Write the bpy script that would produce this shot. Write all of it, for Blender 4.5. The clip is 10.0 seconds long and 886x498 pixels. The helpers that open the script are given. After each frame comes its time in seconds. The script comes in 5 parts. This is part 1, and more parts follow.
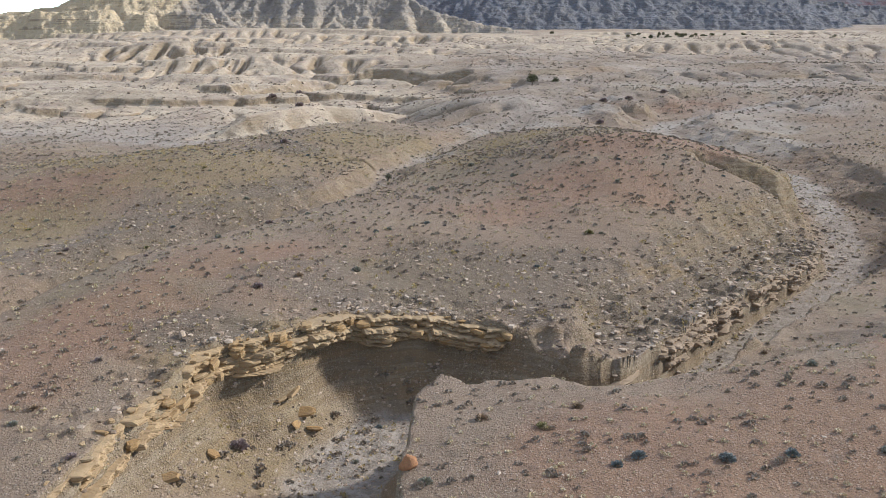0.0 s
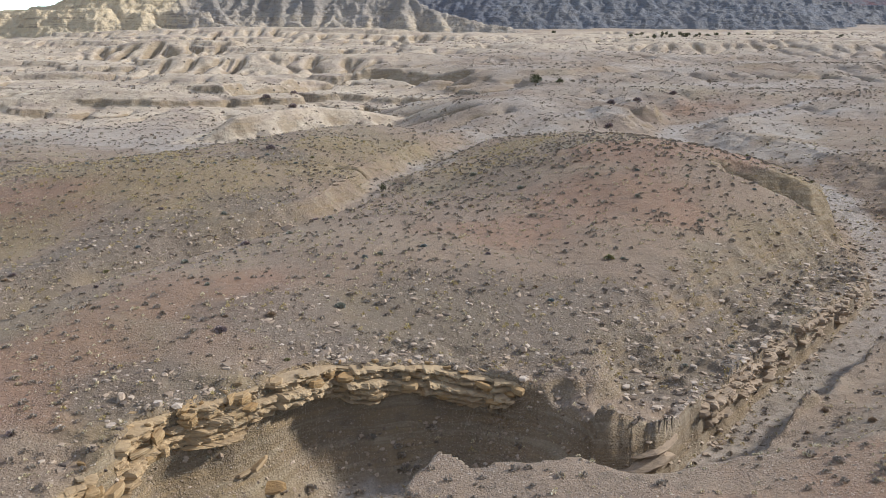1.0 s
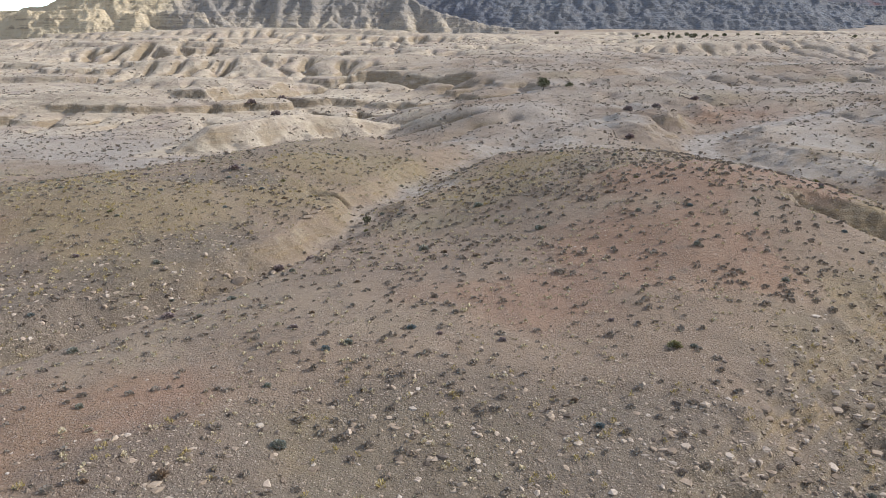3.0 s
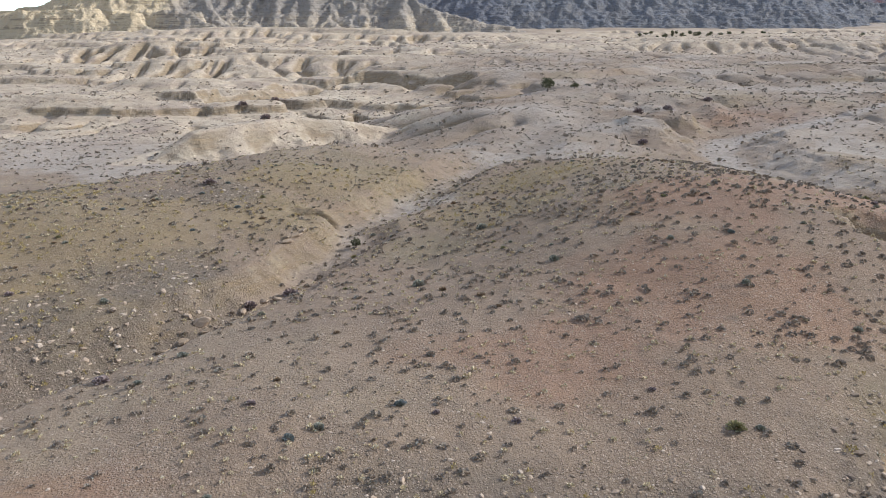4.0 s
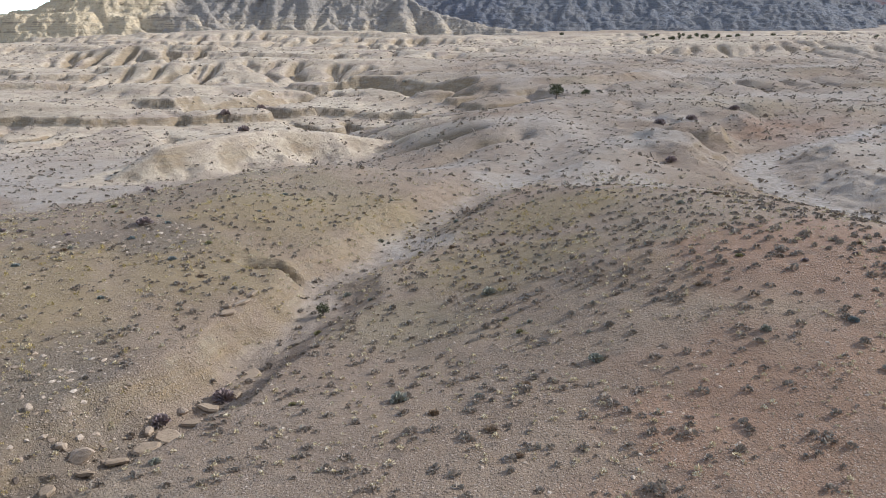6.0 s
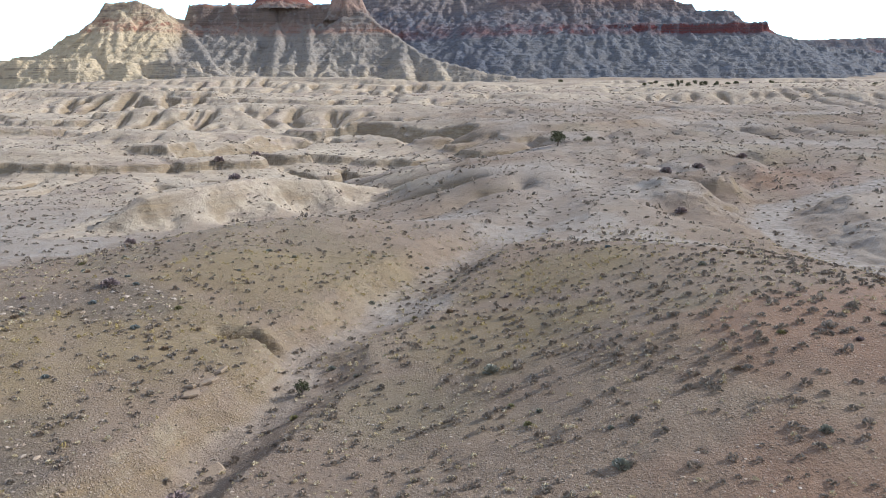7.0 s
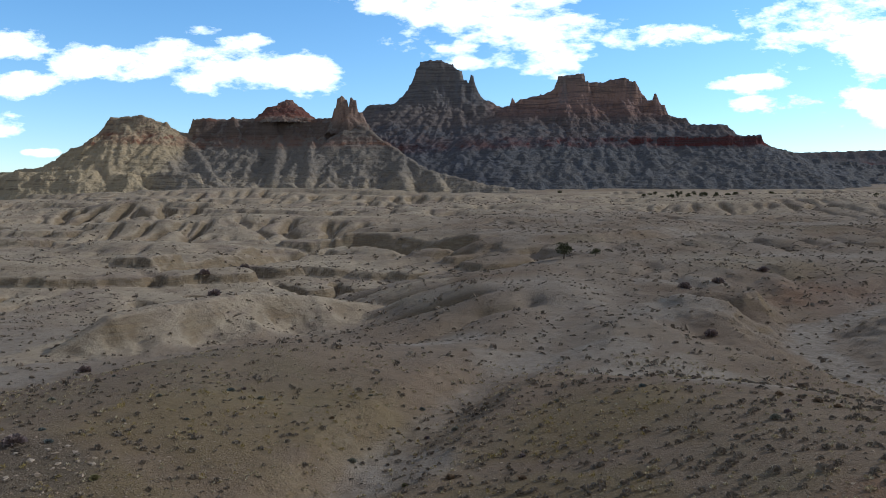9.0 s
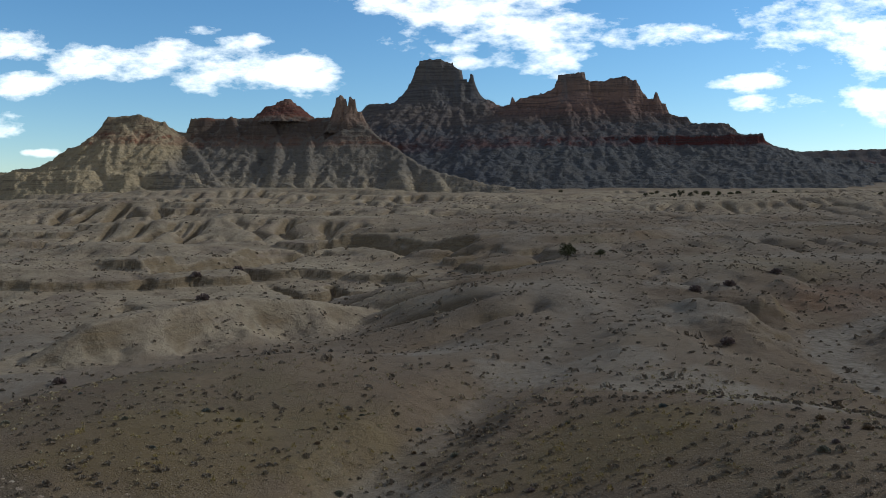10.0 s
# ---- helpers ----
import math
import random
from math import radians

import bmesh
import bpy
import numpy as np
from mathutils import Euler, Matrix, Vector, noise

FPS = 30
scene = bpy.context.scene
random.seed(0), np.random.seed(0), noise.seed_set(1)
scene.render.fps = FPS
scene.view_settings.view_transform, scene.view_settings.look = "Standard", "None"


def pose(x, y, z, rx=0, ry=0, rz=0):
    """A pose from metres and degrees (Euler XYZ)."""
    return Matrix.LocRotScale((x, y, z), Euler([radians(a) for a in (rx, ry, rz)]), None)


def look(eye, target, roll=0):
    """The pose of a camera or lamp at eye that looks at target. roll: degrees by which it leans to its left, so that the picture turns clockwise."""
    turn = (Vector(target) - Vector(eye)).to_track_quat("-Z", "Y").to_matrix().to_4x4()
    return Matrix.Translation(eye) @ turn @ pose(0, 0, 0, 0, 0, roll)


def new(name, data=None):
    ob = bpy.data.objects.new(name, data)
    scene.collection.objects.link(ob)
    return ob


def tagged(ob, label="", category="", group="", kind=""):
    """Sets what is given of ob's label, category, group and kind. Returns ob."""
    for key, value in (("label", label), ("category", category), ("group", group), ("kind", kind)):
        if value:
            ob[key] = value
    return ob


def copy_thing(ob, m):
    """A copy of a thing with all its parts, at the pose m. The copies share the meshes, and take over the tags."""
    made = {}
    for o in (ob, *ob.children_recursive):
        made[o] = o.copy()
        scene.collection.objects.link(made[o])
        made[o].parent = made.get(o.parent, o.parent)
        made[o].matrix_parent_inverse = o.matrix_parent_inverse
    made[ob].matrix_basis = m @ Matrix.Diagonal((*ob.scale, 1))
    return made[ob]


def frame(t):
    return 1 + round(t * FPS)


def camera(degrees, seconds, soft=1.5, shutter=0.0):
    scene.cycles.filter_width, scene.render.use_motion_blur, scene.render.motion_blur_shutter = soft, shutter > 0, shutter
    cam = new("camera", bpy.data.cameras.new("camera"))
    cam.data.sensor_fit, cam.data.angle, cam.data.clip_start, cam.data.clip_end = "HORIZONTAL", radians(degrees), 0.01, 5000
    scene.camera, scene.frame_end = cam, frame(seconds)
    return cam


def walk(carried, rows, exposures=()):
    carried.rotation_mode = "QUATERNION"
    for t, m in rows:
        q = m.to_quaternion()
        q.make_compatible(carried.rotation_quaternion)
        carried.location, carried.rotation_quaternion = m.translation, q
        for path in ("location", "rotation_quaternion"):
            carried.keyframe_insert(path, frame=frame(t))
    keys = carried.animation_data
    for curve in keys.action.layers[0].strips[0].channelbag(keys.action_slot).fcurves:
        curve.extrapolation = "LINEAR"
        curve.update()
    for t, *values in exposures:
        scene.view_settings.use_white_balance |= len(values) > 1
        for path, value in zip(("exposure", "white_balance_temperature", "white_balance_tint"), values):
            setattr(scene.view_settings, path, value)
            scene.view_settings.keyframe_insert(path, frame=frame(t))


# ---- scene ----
cam = camera(58.2, 10.0, soft=0.8)
PATH = [
    (0, (0.012, -0.093, 22.092), (0.0, 1.846, 21.601), -0.2),
    (0.5, (0.006, 4.414, 22.049), (-0.005, 6.352, 21.557), -0.2),
    (1, (0.04, 8.943, 21.986), (0.028, 10.881, 21.494), -0.1),
    (1.5, (0.074, 13.469, 21.903), (0.062, 15.408, 21.411), -0.1),
    (2, (0.111, 18.005, 21.854), (0.099, 19.944, 21.363), -0.1),
    (2.5, (0.18, 22.605, 21.848), (0.167, 24.544, 21.359), -0.2),
    (2.7, (0.185, 24.462, 21.852), (0.172, 26.402, 21.363), -0.1),
    (3.8, (0.287, 35.026, 21.933), (0.272, 36.965, 21.443), -0.3),
    (4, (0.299, 36.848, 21.933), (0.284, 38.787, 21.442), -0.3),
    (4.5, (0.36, 41.368, 21.917), (0.345, 43.306, 21.425), -0.4),
    (5, (0.461, 45.916, 21.911), (0.445, 47.854, 21.419), -0.4),
    (5.2, (0.494, 47.668, 21.909), (0.477, 49.607, 21.417), -0.4),
    (6.3, (0.705, 55.926, 22.058), (0.687, 57.869, 21.587), -0.4),
    (6.5, (0.757, 57.137, 22.044), (0.74, 59.087, 21.596), -0.4),
    (7, (0.795, 60.055, 22.033), (0.779, 62.019, 21.658), -0.3),
    (7.5, (0.76, 63.015, 22.028), (0.745, 64.992, 21.728), -0.3),
    (8, (0.72, 65.957, 22.008), (0.705, 67.944, 21.783), -0.2),
    (8.5, (0.715, 68.909, 21.957), (0.702, 70.903, 21.802), -0.3),
    (9, (0.758, 71.823, 21.926), (0.745, 73.82, 21.823), -0.3),
    (9.5, (0.825, 74.682, 21.979), (0.811, 76.679, 21.875), -0.3),
    (10, (0.852, 77.493, 21.995), (0.839, 79.49, 21.891), -0.4),
]
EXPOSURES = [(0, 0.42, 6250, 10), (2.5, 0.42, 6250, 10), (6.3, 0.42, 6050, 10), (7.5, 0.33, 6020, 10), (8, 0.0, 6020, 10), (8.5, -0.48, 6050, 10), (9, -1.12, 6150, 8), (9.5, -1.46, 6250, 5), (10, -1.6, 6280, 4)]
walk(cam, [(t, look(eye, target, roll)) for t, eye, target, roll in PATH], EXPOSURES)

# ---- light ----
SUN_WAY = Vector((0.83, 0.28, 0.47)).normalized()
world = bpy.data.worlds.new("sky")
scene.world = world
world.use_nodes = True
wt = world.node_tree
wt.nodes.clear()


def wnode(kind, **given):
    n = wt.nodes.new(kind)
    for key, value in given.items():
        n.inputs[key].default_value = value
    return n


def wmath(op, a, b=None, c=None, clamp=False):
    n = wt.nodes.new("ShaderNodeMath")
    n.operation, n.use_clamp = op, clamp
    for k, v in enumerate((a, b, c)):
        if v is None:
            continue
        if isinstance(v, (int, float)):
            n.inputs[k].default_value = v
        else:
            wt.links.new(v, n.inputs[k])
    return n.outputs[0]


sky = wt.nodes.new("ShaderNodeTexSky")
sky.sky_type, sky.sun_disc = "NISHITA", False
sky.sun_elevation = math.asin(SUN_WAY.z)
sky.sun_rotation = math.atan2(SUN_WAY.x, SUN_WAY.y)
sky.altitude, sky.air_density, sky.dust_density, sky.ozone_density = 1500, 1.2, 0.15, 4.0
geo = wt.nodes.new("ShaderNodeTexCoord")
sep = wt.nodes.new("ShaderNodeSeparateXYZ")
wt.links.new(geo.outputs["Generated"], sep.inputs[0])
# clouds: flat plane coordinates above the horizon, broken by noise
up = wmath("MAXIMUM", sep.outputs[2], 0.02)
ahead = wmath("MAXIMUM", sep.outputs[1], 0.05)
cu, cv = wmath("DIVIDE", sep.outputs[0], ahead), wmath("DIVIDE", sep.outputs[2], ahead)
warp = wnode("ShaderNodeTexNoise", Scale=9.0, Detail=7.0, Roughness=0.62)
puff = wt.nodes.new("ShaderNodeCombineXYZ")
wt.links.new(cu, puff.inputs[0])
wt.links.new(wmath("MULTIPLY", cv, 2.2), puff.inputs[1])
wt.links.new(puff.outputs[0], warp.inputs["Vector"])
# cloud banks: tangent to the east, tangent of the height, half-width, half-height
BANKS = [(-0.37, 0.190, 0.11, 0.030), (-0.27, 0.172, 0.10, 0.028), (-0.185, 0.165, 0.055, 0.022), (-0.54, 0.205, 0.05, 0.020), (-0.54, 0.155, 0.045, 0.018), (-0.555, 0.110, 0.04, 0.015),
         (-0.31, 0.222, 0.03, 0.008), (-0.26, 0.208, 0.04, 0.010), (-0.03, 0.262, 0.10, 0.035), (0.06, 0.235, 0.13, 0.045), (0.10, 0.195, 0.07, 0.030), (0.27, 0.208, 0.07, 0.016), (0.03, 0.180, 0.035, 0.010),
         (0.53, 0.225, 0.12, 0.060), (0.56, 0.180, 0.07, 0.030), (0.37, 0.150, 0.05, 0.012), (0.55, 0.120, 0.10, 0.022), (0.42, 0.128, 0.07, 0.012), (-0.50, 0.072, 0.03, 0.006), (-0.02, 0.30, 0.20, 0.05), (0.55, 0.28, 0.12, 0.05)]
cover = None
for bu, bv, bw, bh in BANKS:
    e = wmath("ADD", wmath("POWER", wmath("DIVIDE", wmath("SUBTRACT", cu, bu), bw), 2.0), wmath("POWER", wmath("DIVIDE", wmath("SUBTRACT", cv, bv), bh), 2.0))
    e = wmath("SUBTRACT", 1.0, e)
    cover = e if cover is None else wmath("MAXIMUM", cover, e)
front = wmath("MULTIPLY", wmath("MAXIMUM", cover, -1.6), 0.5)
# out of this view the sky holds unseen cloud, added to cut the ambient light
wide = wnode("ShaderNodeTexNoise", Scale=2.6, Detail=6.0, Roughness=0.55)
flat = wt.nodes.new("ShaderNodeCombineXYZ")
wt.links.new(wmath("DIVIDE", sep.outputs[0], wmath("ADD", up, 0.25)), flat.inputs[0])
wt.links.new(wmath("DIVIDE", sep.outputs[1], wmath("ADD", up, 0.25)), flat.inputs[1])
wt.links.new(flat.outputs[0], wide.inputs["Vector"])
other = wmath("MULTIPLY", wmath("SUBTRACT", wide.outputs["Fac"], 0.33), 5.0)
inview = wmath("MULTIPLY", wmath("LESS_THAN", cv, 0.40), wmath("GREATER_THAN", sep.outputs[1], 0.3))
field = wmath("ADD", wmath("MULTIPLY", front, inview), wmath("MULTIPLY", other, wmath("SUBTRACT", 1.0, inview)))
dense = wmath("ADD", field, wmath("MULTIPLY", wmath("SUBTRACT", warp.outputs["Fac"], 0.5), 3.8))
mask = wmath("MULTIPLY", wmath("DIVIDE", wmath("SUBTRACT", dense, 0.0), 0.75, clamp=True), wmath("GREATER_THAN", sep.outputs[2], 0.005))
thick = wmath("DIVIDE", wmath("SUBTRACT", dense, 0.55), 1.3, clamp=True)
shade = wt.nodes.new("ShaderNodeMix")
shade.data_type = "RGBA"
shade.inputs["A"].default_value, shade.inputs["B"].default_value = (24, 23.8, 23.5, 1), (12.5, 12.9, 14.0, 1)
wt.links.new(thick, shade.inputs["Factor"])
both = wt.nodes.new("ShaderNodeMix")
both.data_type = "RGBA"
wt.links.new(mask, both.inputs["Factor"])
rich = wnode("ShaderNodeHueSaturation", Saturation=1.15, Value=1.85)
wt.links.new(sky.outputs[0], rich.inputs["Color"])
wt.links.new(rich.outputs[0], both.inputs["A"])
# banks ahead are lit through; unseen ones overhead and behind are darkened, dimming the ground
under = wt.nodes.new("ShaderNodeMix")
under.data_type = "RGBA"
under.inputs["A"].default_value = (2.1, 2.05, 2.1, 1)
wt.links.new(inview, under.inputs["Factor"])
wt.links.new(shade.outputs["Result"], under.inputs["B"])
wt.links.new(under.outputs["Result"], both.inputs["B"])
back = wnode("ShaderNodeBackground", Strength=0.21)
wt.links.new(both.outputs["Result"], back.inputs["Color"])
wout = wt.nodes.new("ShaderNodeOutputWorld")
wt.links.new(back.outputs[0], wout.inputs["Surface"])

sun = new("sun", bpy.data.lights.new("sun", "SUN"))
sun.data.energy, sun.data.angle, sun.data.color = 4.0, radians(4), (1.0, 0.925, 0.845)
sun.matrix_world = look(SUN_WAY * 300, (0, 0, 0))


# ---- materials ----
class Nodes:
    """A material under construction."""

    def __init__(self, name, rough=0.9, spec=0.2):
        self.mat = bpy.data.materials.new(name)
        self.mat.use_nodes = True
        self.t = self.mat.node_tree
        self.bsdf = self.t.nodes["Principled BSDF"]
        self.bsdf.inputs["Roughness"].default_value = rough
        self.bsdf.inputs["Specular IOR Level"].default_value = spec
        self.where = self.add("ShaderNodeTexCoord").outputs["Object"]

    def add(self, kind, **given):
        n = self.t.nodes.new(kind)
        for key, value in given.items():
            self.put(n.inputs[key], value)
        return n

    def put(self, socket, value):
        if isinstance(value, bpy.types.NodeSocket):
            self.t.links.new(value, socket)
        else:
            socket.default_value = value

    def noise(self, scale, detail=4.0, rough=0.55, vector=None, distort=0.0):
        return self.add("ShaderNodeTexNoise", Vector=vector or self.where, Scale=scale, Detail=detail, Roughness=rough, Distortion=distort).outputs["Fac"]

    def cells(self, scale, vector=None, feature="F1", out="Distance"):
        n = self.add("ShaderNodeTexVoronoi", Vector=vector or self.where, Scale=scale)
        n.feature = feature
        return n.outputs[out]

    def math(self, op, a, b=0.0, clamp=False):
        n = self.t.nodes.new("ShaderNodeMath")
        n.operation, n.use_clamp = op, clamp
        self.put(n.inputs[0], a)
        self.put(n.inputs[1], b)
        return n.outputs[0]

    def ramp(self, value, *stops):
        """Colour stops (place, colour)."""
        n = self.t.nodes.new("ShaderNodeValToRGB")
        r = n.color_ramp
        while len(r.elements) < len(stops):
            r.elements.new(0.5)
        for e, (at, c) in zip(r.elements, stops):
            e.position, e.color = at, (*c, 1)
        self.put(n.inputs[0], value)
        return n.outputs["Color"]

    def span(self, value, a, b):
        """0 at a, 1 at b."""
        n = self.t.nodes.new("ShaderNodeMapRange")
        n.interpolation_type = "SMOOTHSTEP"
        self.put(n.inputs["Value"], value)
        self.put(n.inputs["From Min"], a)
        self.put(n.inputs["From Max"], b)
        return n.outputs["Result"]

    def mix(self, fac, a, b, blend="MIX"):
        n = self.t.nodes.new("ShaderNodeMix")
        n.data_type, n.blend_type = "RGBA", blend
        self.put(n.inputs["Factor"], fac)
        for key, v in (("A", a), ("B", b)):
            self.put(n.inputs[key], (*v, 1) if isinstance(v, tuple) else v)
        return n.outputs["Result"]

    def attr(self, name):
        n = self.t.nodes.new("ShaderNodeAttribute")
        n.attribute_name = name
        return n.outputs["Fac"]

    def stretch(self, x, y, z):
        n = self.add("ShaderNodeMapping", Vector=self.where)
        n.inputs["Scale"].default_value = (x, y, z)
        return n.outputs["Vector"]

    def done(self, color, height=None, depth=0.05, strength=1.0):
        self.put(self.bsdf.inputs["Base Color"], color)
        if height is not None:
            b = self.add("ShaderNodeBump", Height=height, Distance=depth, Strength=strength)
            self.t.links.new(b.outputs["Normal"], self.bsdf.inputs["Normal"])
        return self.mat


def ground_material():
    m = Nodes("desert_ground", 0.95, 0.1)
    mid, fine = m.noise(0.35, 5, 0.6), m.noise(6.0, 6, 0.7)
    soil = m.ramp(m.noise(0.09, 5, 0.6), (0.30, (0.218, 0.164, 0.12)), (0.52, (0.266, 0.204, 0.147)), (0.72, (0.296, 0.235, 0.164)))
    soil = m.mix(m.math("MULTIPLY", m.span(m.noise(0.05, 4), 0.55, 0.7), 0.5), soil, (0.229, 0.2, 0.122))
    soil = m.mix(m.math("MULTIPLY", m.attr("red"), 0.6), soil, (0.274, 0.159, 0.104))
    soil = m.mix(m.math("MULTIPLY", m.attr("ochre"), 0.7), soil, (0.255, 0.2, 0.107))
    soil = m.mix(m.math("MULTIPLY", m.attr("pale"), 0.75), soil, (0.414, 0.377, 0.326))
    # darkens for stones, and for shade on the slope above the narrow wash
    soil = m.mix(m.math("MULTIPLY", m.attr("stony"), 0.75), soil, (0.155, 0.133, 0.107))
    bad = m.ramp(m.noise(0.05, 6, 0.62, m.stretch(1, 1, 7)), (0.33, (0.553, 0.477, 0.361)), (0.52, (0.491, 0.415, 0.316)), (0.68, (0.361, 0.299, 0.246)))
    soil = m.mix(m.attr("badland"), soil, m.mix(m.math("MULTIPLY", m.span(m.noise(0.22, 6, 0.7), 0.48, 0.68), 0.4), bad, (0.27, 0.225, 0.19)))
    bed = m.mix(m.span(m.noise(1.3, 5, 0.7), 0.4, 0.62), (0.4, 0.364, 0.32), (0.264, 0.236, 0.2))
    soil = m.mix(m.attr("wash"), soil, bed)
    # bare faces of banks show yellow and grey layers
    n = m.add("ShaderNodeNewGeometry").outputs["Normal"]
    steep = m.span(m.add("ShaderNodeSeparateXYZ", Vector=n).outputs["Z"], 0.90, 0.70)
    layer = m.ramp(m.noise(1.5, 4, 0.65, m.stretch(0.12, 0.12, 1.6)), (0.35, (0.288, 0.216, 0.124)), (0.5, (0.216, 0.168, 0.108)), (0.62, (0.304, 0.256, 0.176)))
    soil = m.mix(m.math("MULTIPLY", steep, 0.8), soil, layer)
    soil = m.mix(m.math("MULTIPLY", m.span(mid, 0.42, 0.66), 0.22), soil, (0.176, 0.136, 0.104))
    # gravel: pebbles of two sizes, each in a tone of its own, thin on the washes and the bare badlands
    rough = m.math("MULTIPLY", m.span(m.noise(0.16, 5, 0.62), 0.30, 0.62), m.math("SUBTRACT", 1.0, m.math("MULTIPLY", m.attr("wash"), 0.7)))
    rough = m.math("MULTIPLY", m.math("ADD", m.math("MULTIPLY", rough, 0.75), 0.25), m.math("SUBTRACT", 1.0, m.math("MULTIPLY", m.attr("badland"), 0.6)))
    relief_of = []
    for scale, share in ((13.0, 0.75), (6.0, 0.42)):
        round_, tone = m.cells(scale), m.add("ShaderNodeSeparateXYZ", Vector=m.cells(scale, None, "F1", "Color"))
        body = m.math("MULTIPLY", m.span(round_, 0.46, 0.26), rough)
        pale = m.math("MULTIPLY", body, m.span(tone.outputs["X"], 0.45, 0.8))
        soil = m.mix(m.math("MULTIPLY", pale, share), soil, m.mix(tone.outputs["Y"], (0.42, 0.34, 0.26), (0.56, 0.48, 0.39)))
        soil = m.mix(m.math("MULTIPLY", m.math("MULTIPLY", body, m.span(tone.outputs["X"], 0.28, 0.12)), share), soil, (0.19, 0.145, 0.115))
        relief_of.append(m.math("MULTIPLY", body, m.math("ADD", 0.3, tone.outputs["Z"])))
    soil = m.mix(m.math("MULTIPLY", m.span(fine, 0.52, 0.64), 0.45), soil, (0.17, 0.13, 0.10))
    # thin far scrub
    soil = m.mix(m.math("MULTIPLY", m.span(m.cells(0.55), 0.26, 0.14), 0.3), soil, (0.14, 0.115, 0.095))
    h = m.math("ADD", m.math("ADD", m.math("MULTIPLY", fine, 0.25), m.math("MULTIPLY", relief_of[0], 0.22)), m.math("ADD", m.math("MULTIPLY", relief_of[1], 0.2), m.math("MULTIPLY", m.noise(1.6, 5, 0.65), 0.7)))
    h = m.math("ADD", h, m.math("MULTIPLY", m.math("MULTIPLY", m.noise(0.45, 7, 0.72), m.attr("badland")), 2.2))
    return m.done(soil, h, 0.28, 1.0)


def mesa_material(name, dark, talus, layers, far_layers, edge, knob=None):
    """Layered rock. layers, far_layers: bands by height, west and east of the line x = edge; talus: debris on the slopes, likewise."""
    m = Nodes(name, 0.95, 0.08)
    parts = m.add("ShaderNodeSeparateXYZ", Vector=m.where)
    wob = m.math("MULTIPLY", m.math("SUBTRACT", m.noise(0.02, 5, 0.6), 0.5), 9.0)
    z = m.math("DIVIDE", m.math("ADD", parts.outputs["Z"], wob), 240.0)
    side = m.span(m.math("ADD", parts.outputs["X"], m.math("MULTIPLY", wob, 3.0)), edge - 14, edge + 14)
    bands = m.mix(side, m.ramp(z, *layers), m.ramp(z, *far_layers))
    thin = m.noise(0.55, 4, 0.7, m.stretch(0.03, 0.03, 1.0))
    bands = m.mix(m.math("MULTIPLY", m.span(thin, 0.48, 0.60), 0.55), bands, dark)
    n = m.add("ShaderNodeNewGeometry").outputs["Normal"]
    steep = m.span(m.add("ShaderNodeSeparateXYZ", Vector=n).outputs["Z"], 0.70, 0.52)
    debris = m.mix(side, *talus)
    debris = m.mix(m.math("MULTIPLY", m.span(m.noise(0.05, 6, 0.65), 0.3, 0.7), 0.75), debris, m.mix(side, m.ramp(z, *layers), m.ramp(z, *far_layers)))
    debris = m.mix(m.math("MULTIPLY", m.span(z, 0.515, 0.535), 0.85), debris, bands)
    color = m.mix(steep, debris, bands)
    if knob:
        color = m.mix(m.math("MULTIPLY", m.span(parts.outputs["X"], knob[0] - 4, knob[0] + 4), m.span(z, 0.47, 0.52)), color, m.mix(m.noise(0.2, 5, 0.6), *knob[1:]))
    # fans of paler silt, washed down in streaks
    streak = m.noise(0.05, 6, 0.65, m.stretch(1.0, 0.35, 0.10))
    color = m.mix(m.math("MULTIPLY", m.span(streak, 0.56, 0.70), 0.5), color, m.mix(side, *(tuple(1.5 * c for c in t) for t in talus)))
    # fallen blocks and shrubs, pale and dark
    blocks = m.cells(0.42)
    pick = m.add("ShaderNodeSeparateXYZ", Vector=m.cells(0.42, None, "F1", "Color")).outputs["X"]
    rubble = m.math("MULTIPLY", m.math("MULTIPLY", m.span(blocks, 0.38, 0.22), m.span(m.noise(0.03, 4), 0.40, 0.62)), m.math("ADD", 0.15, m.math("MULTIPLY", side, 0.5)))
    color = m.mix(m.math("MULTIPLY", rubble, m.span(pick, 0.45, 0.3)), color, dark)
    color = m.mix(m.math("MULTIPLY", m.math("MULTIPLY", rubble, m.span(pick, 0.7, 0.85)), 0.6), color, tuple(2.6 * c for c in dark))
    return m.done(color, m.math("ADD", m.math("ADD", m.noise(0.16, 8, 0.70), m.math("MULTIPLY", thin, 0.5)), m.math("MULTIPLY", blocks, -0.2)), 3.0, 1.0)


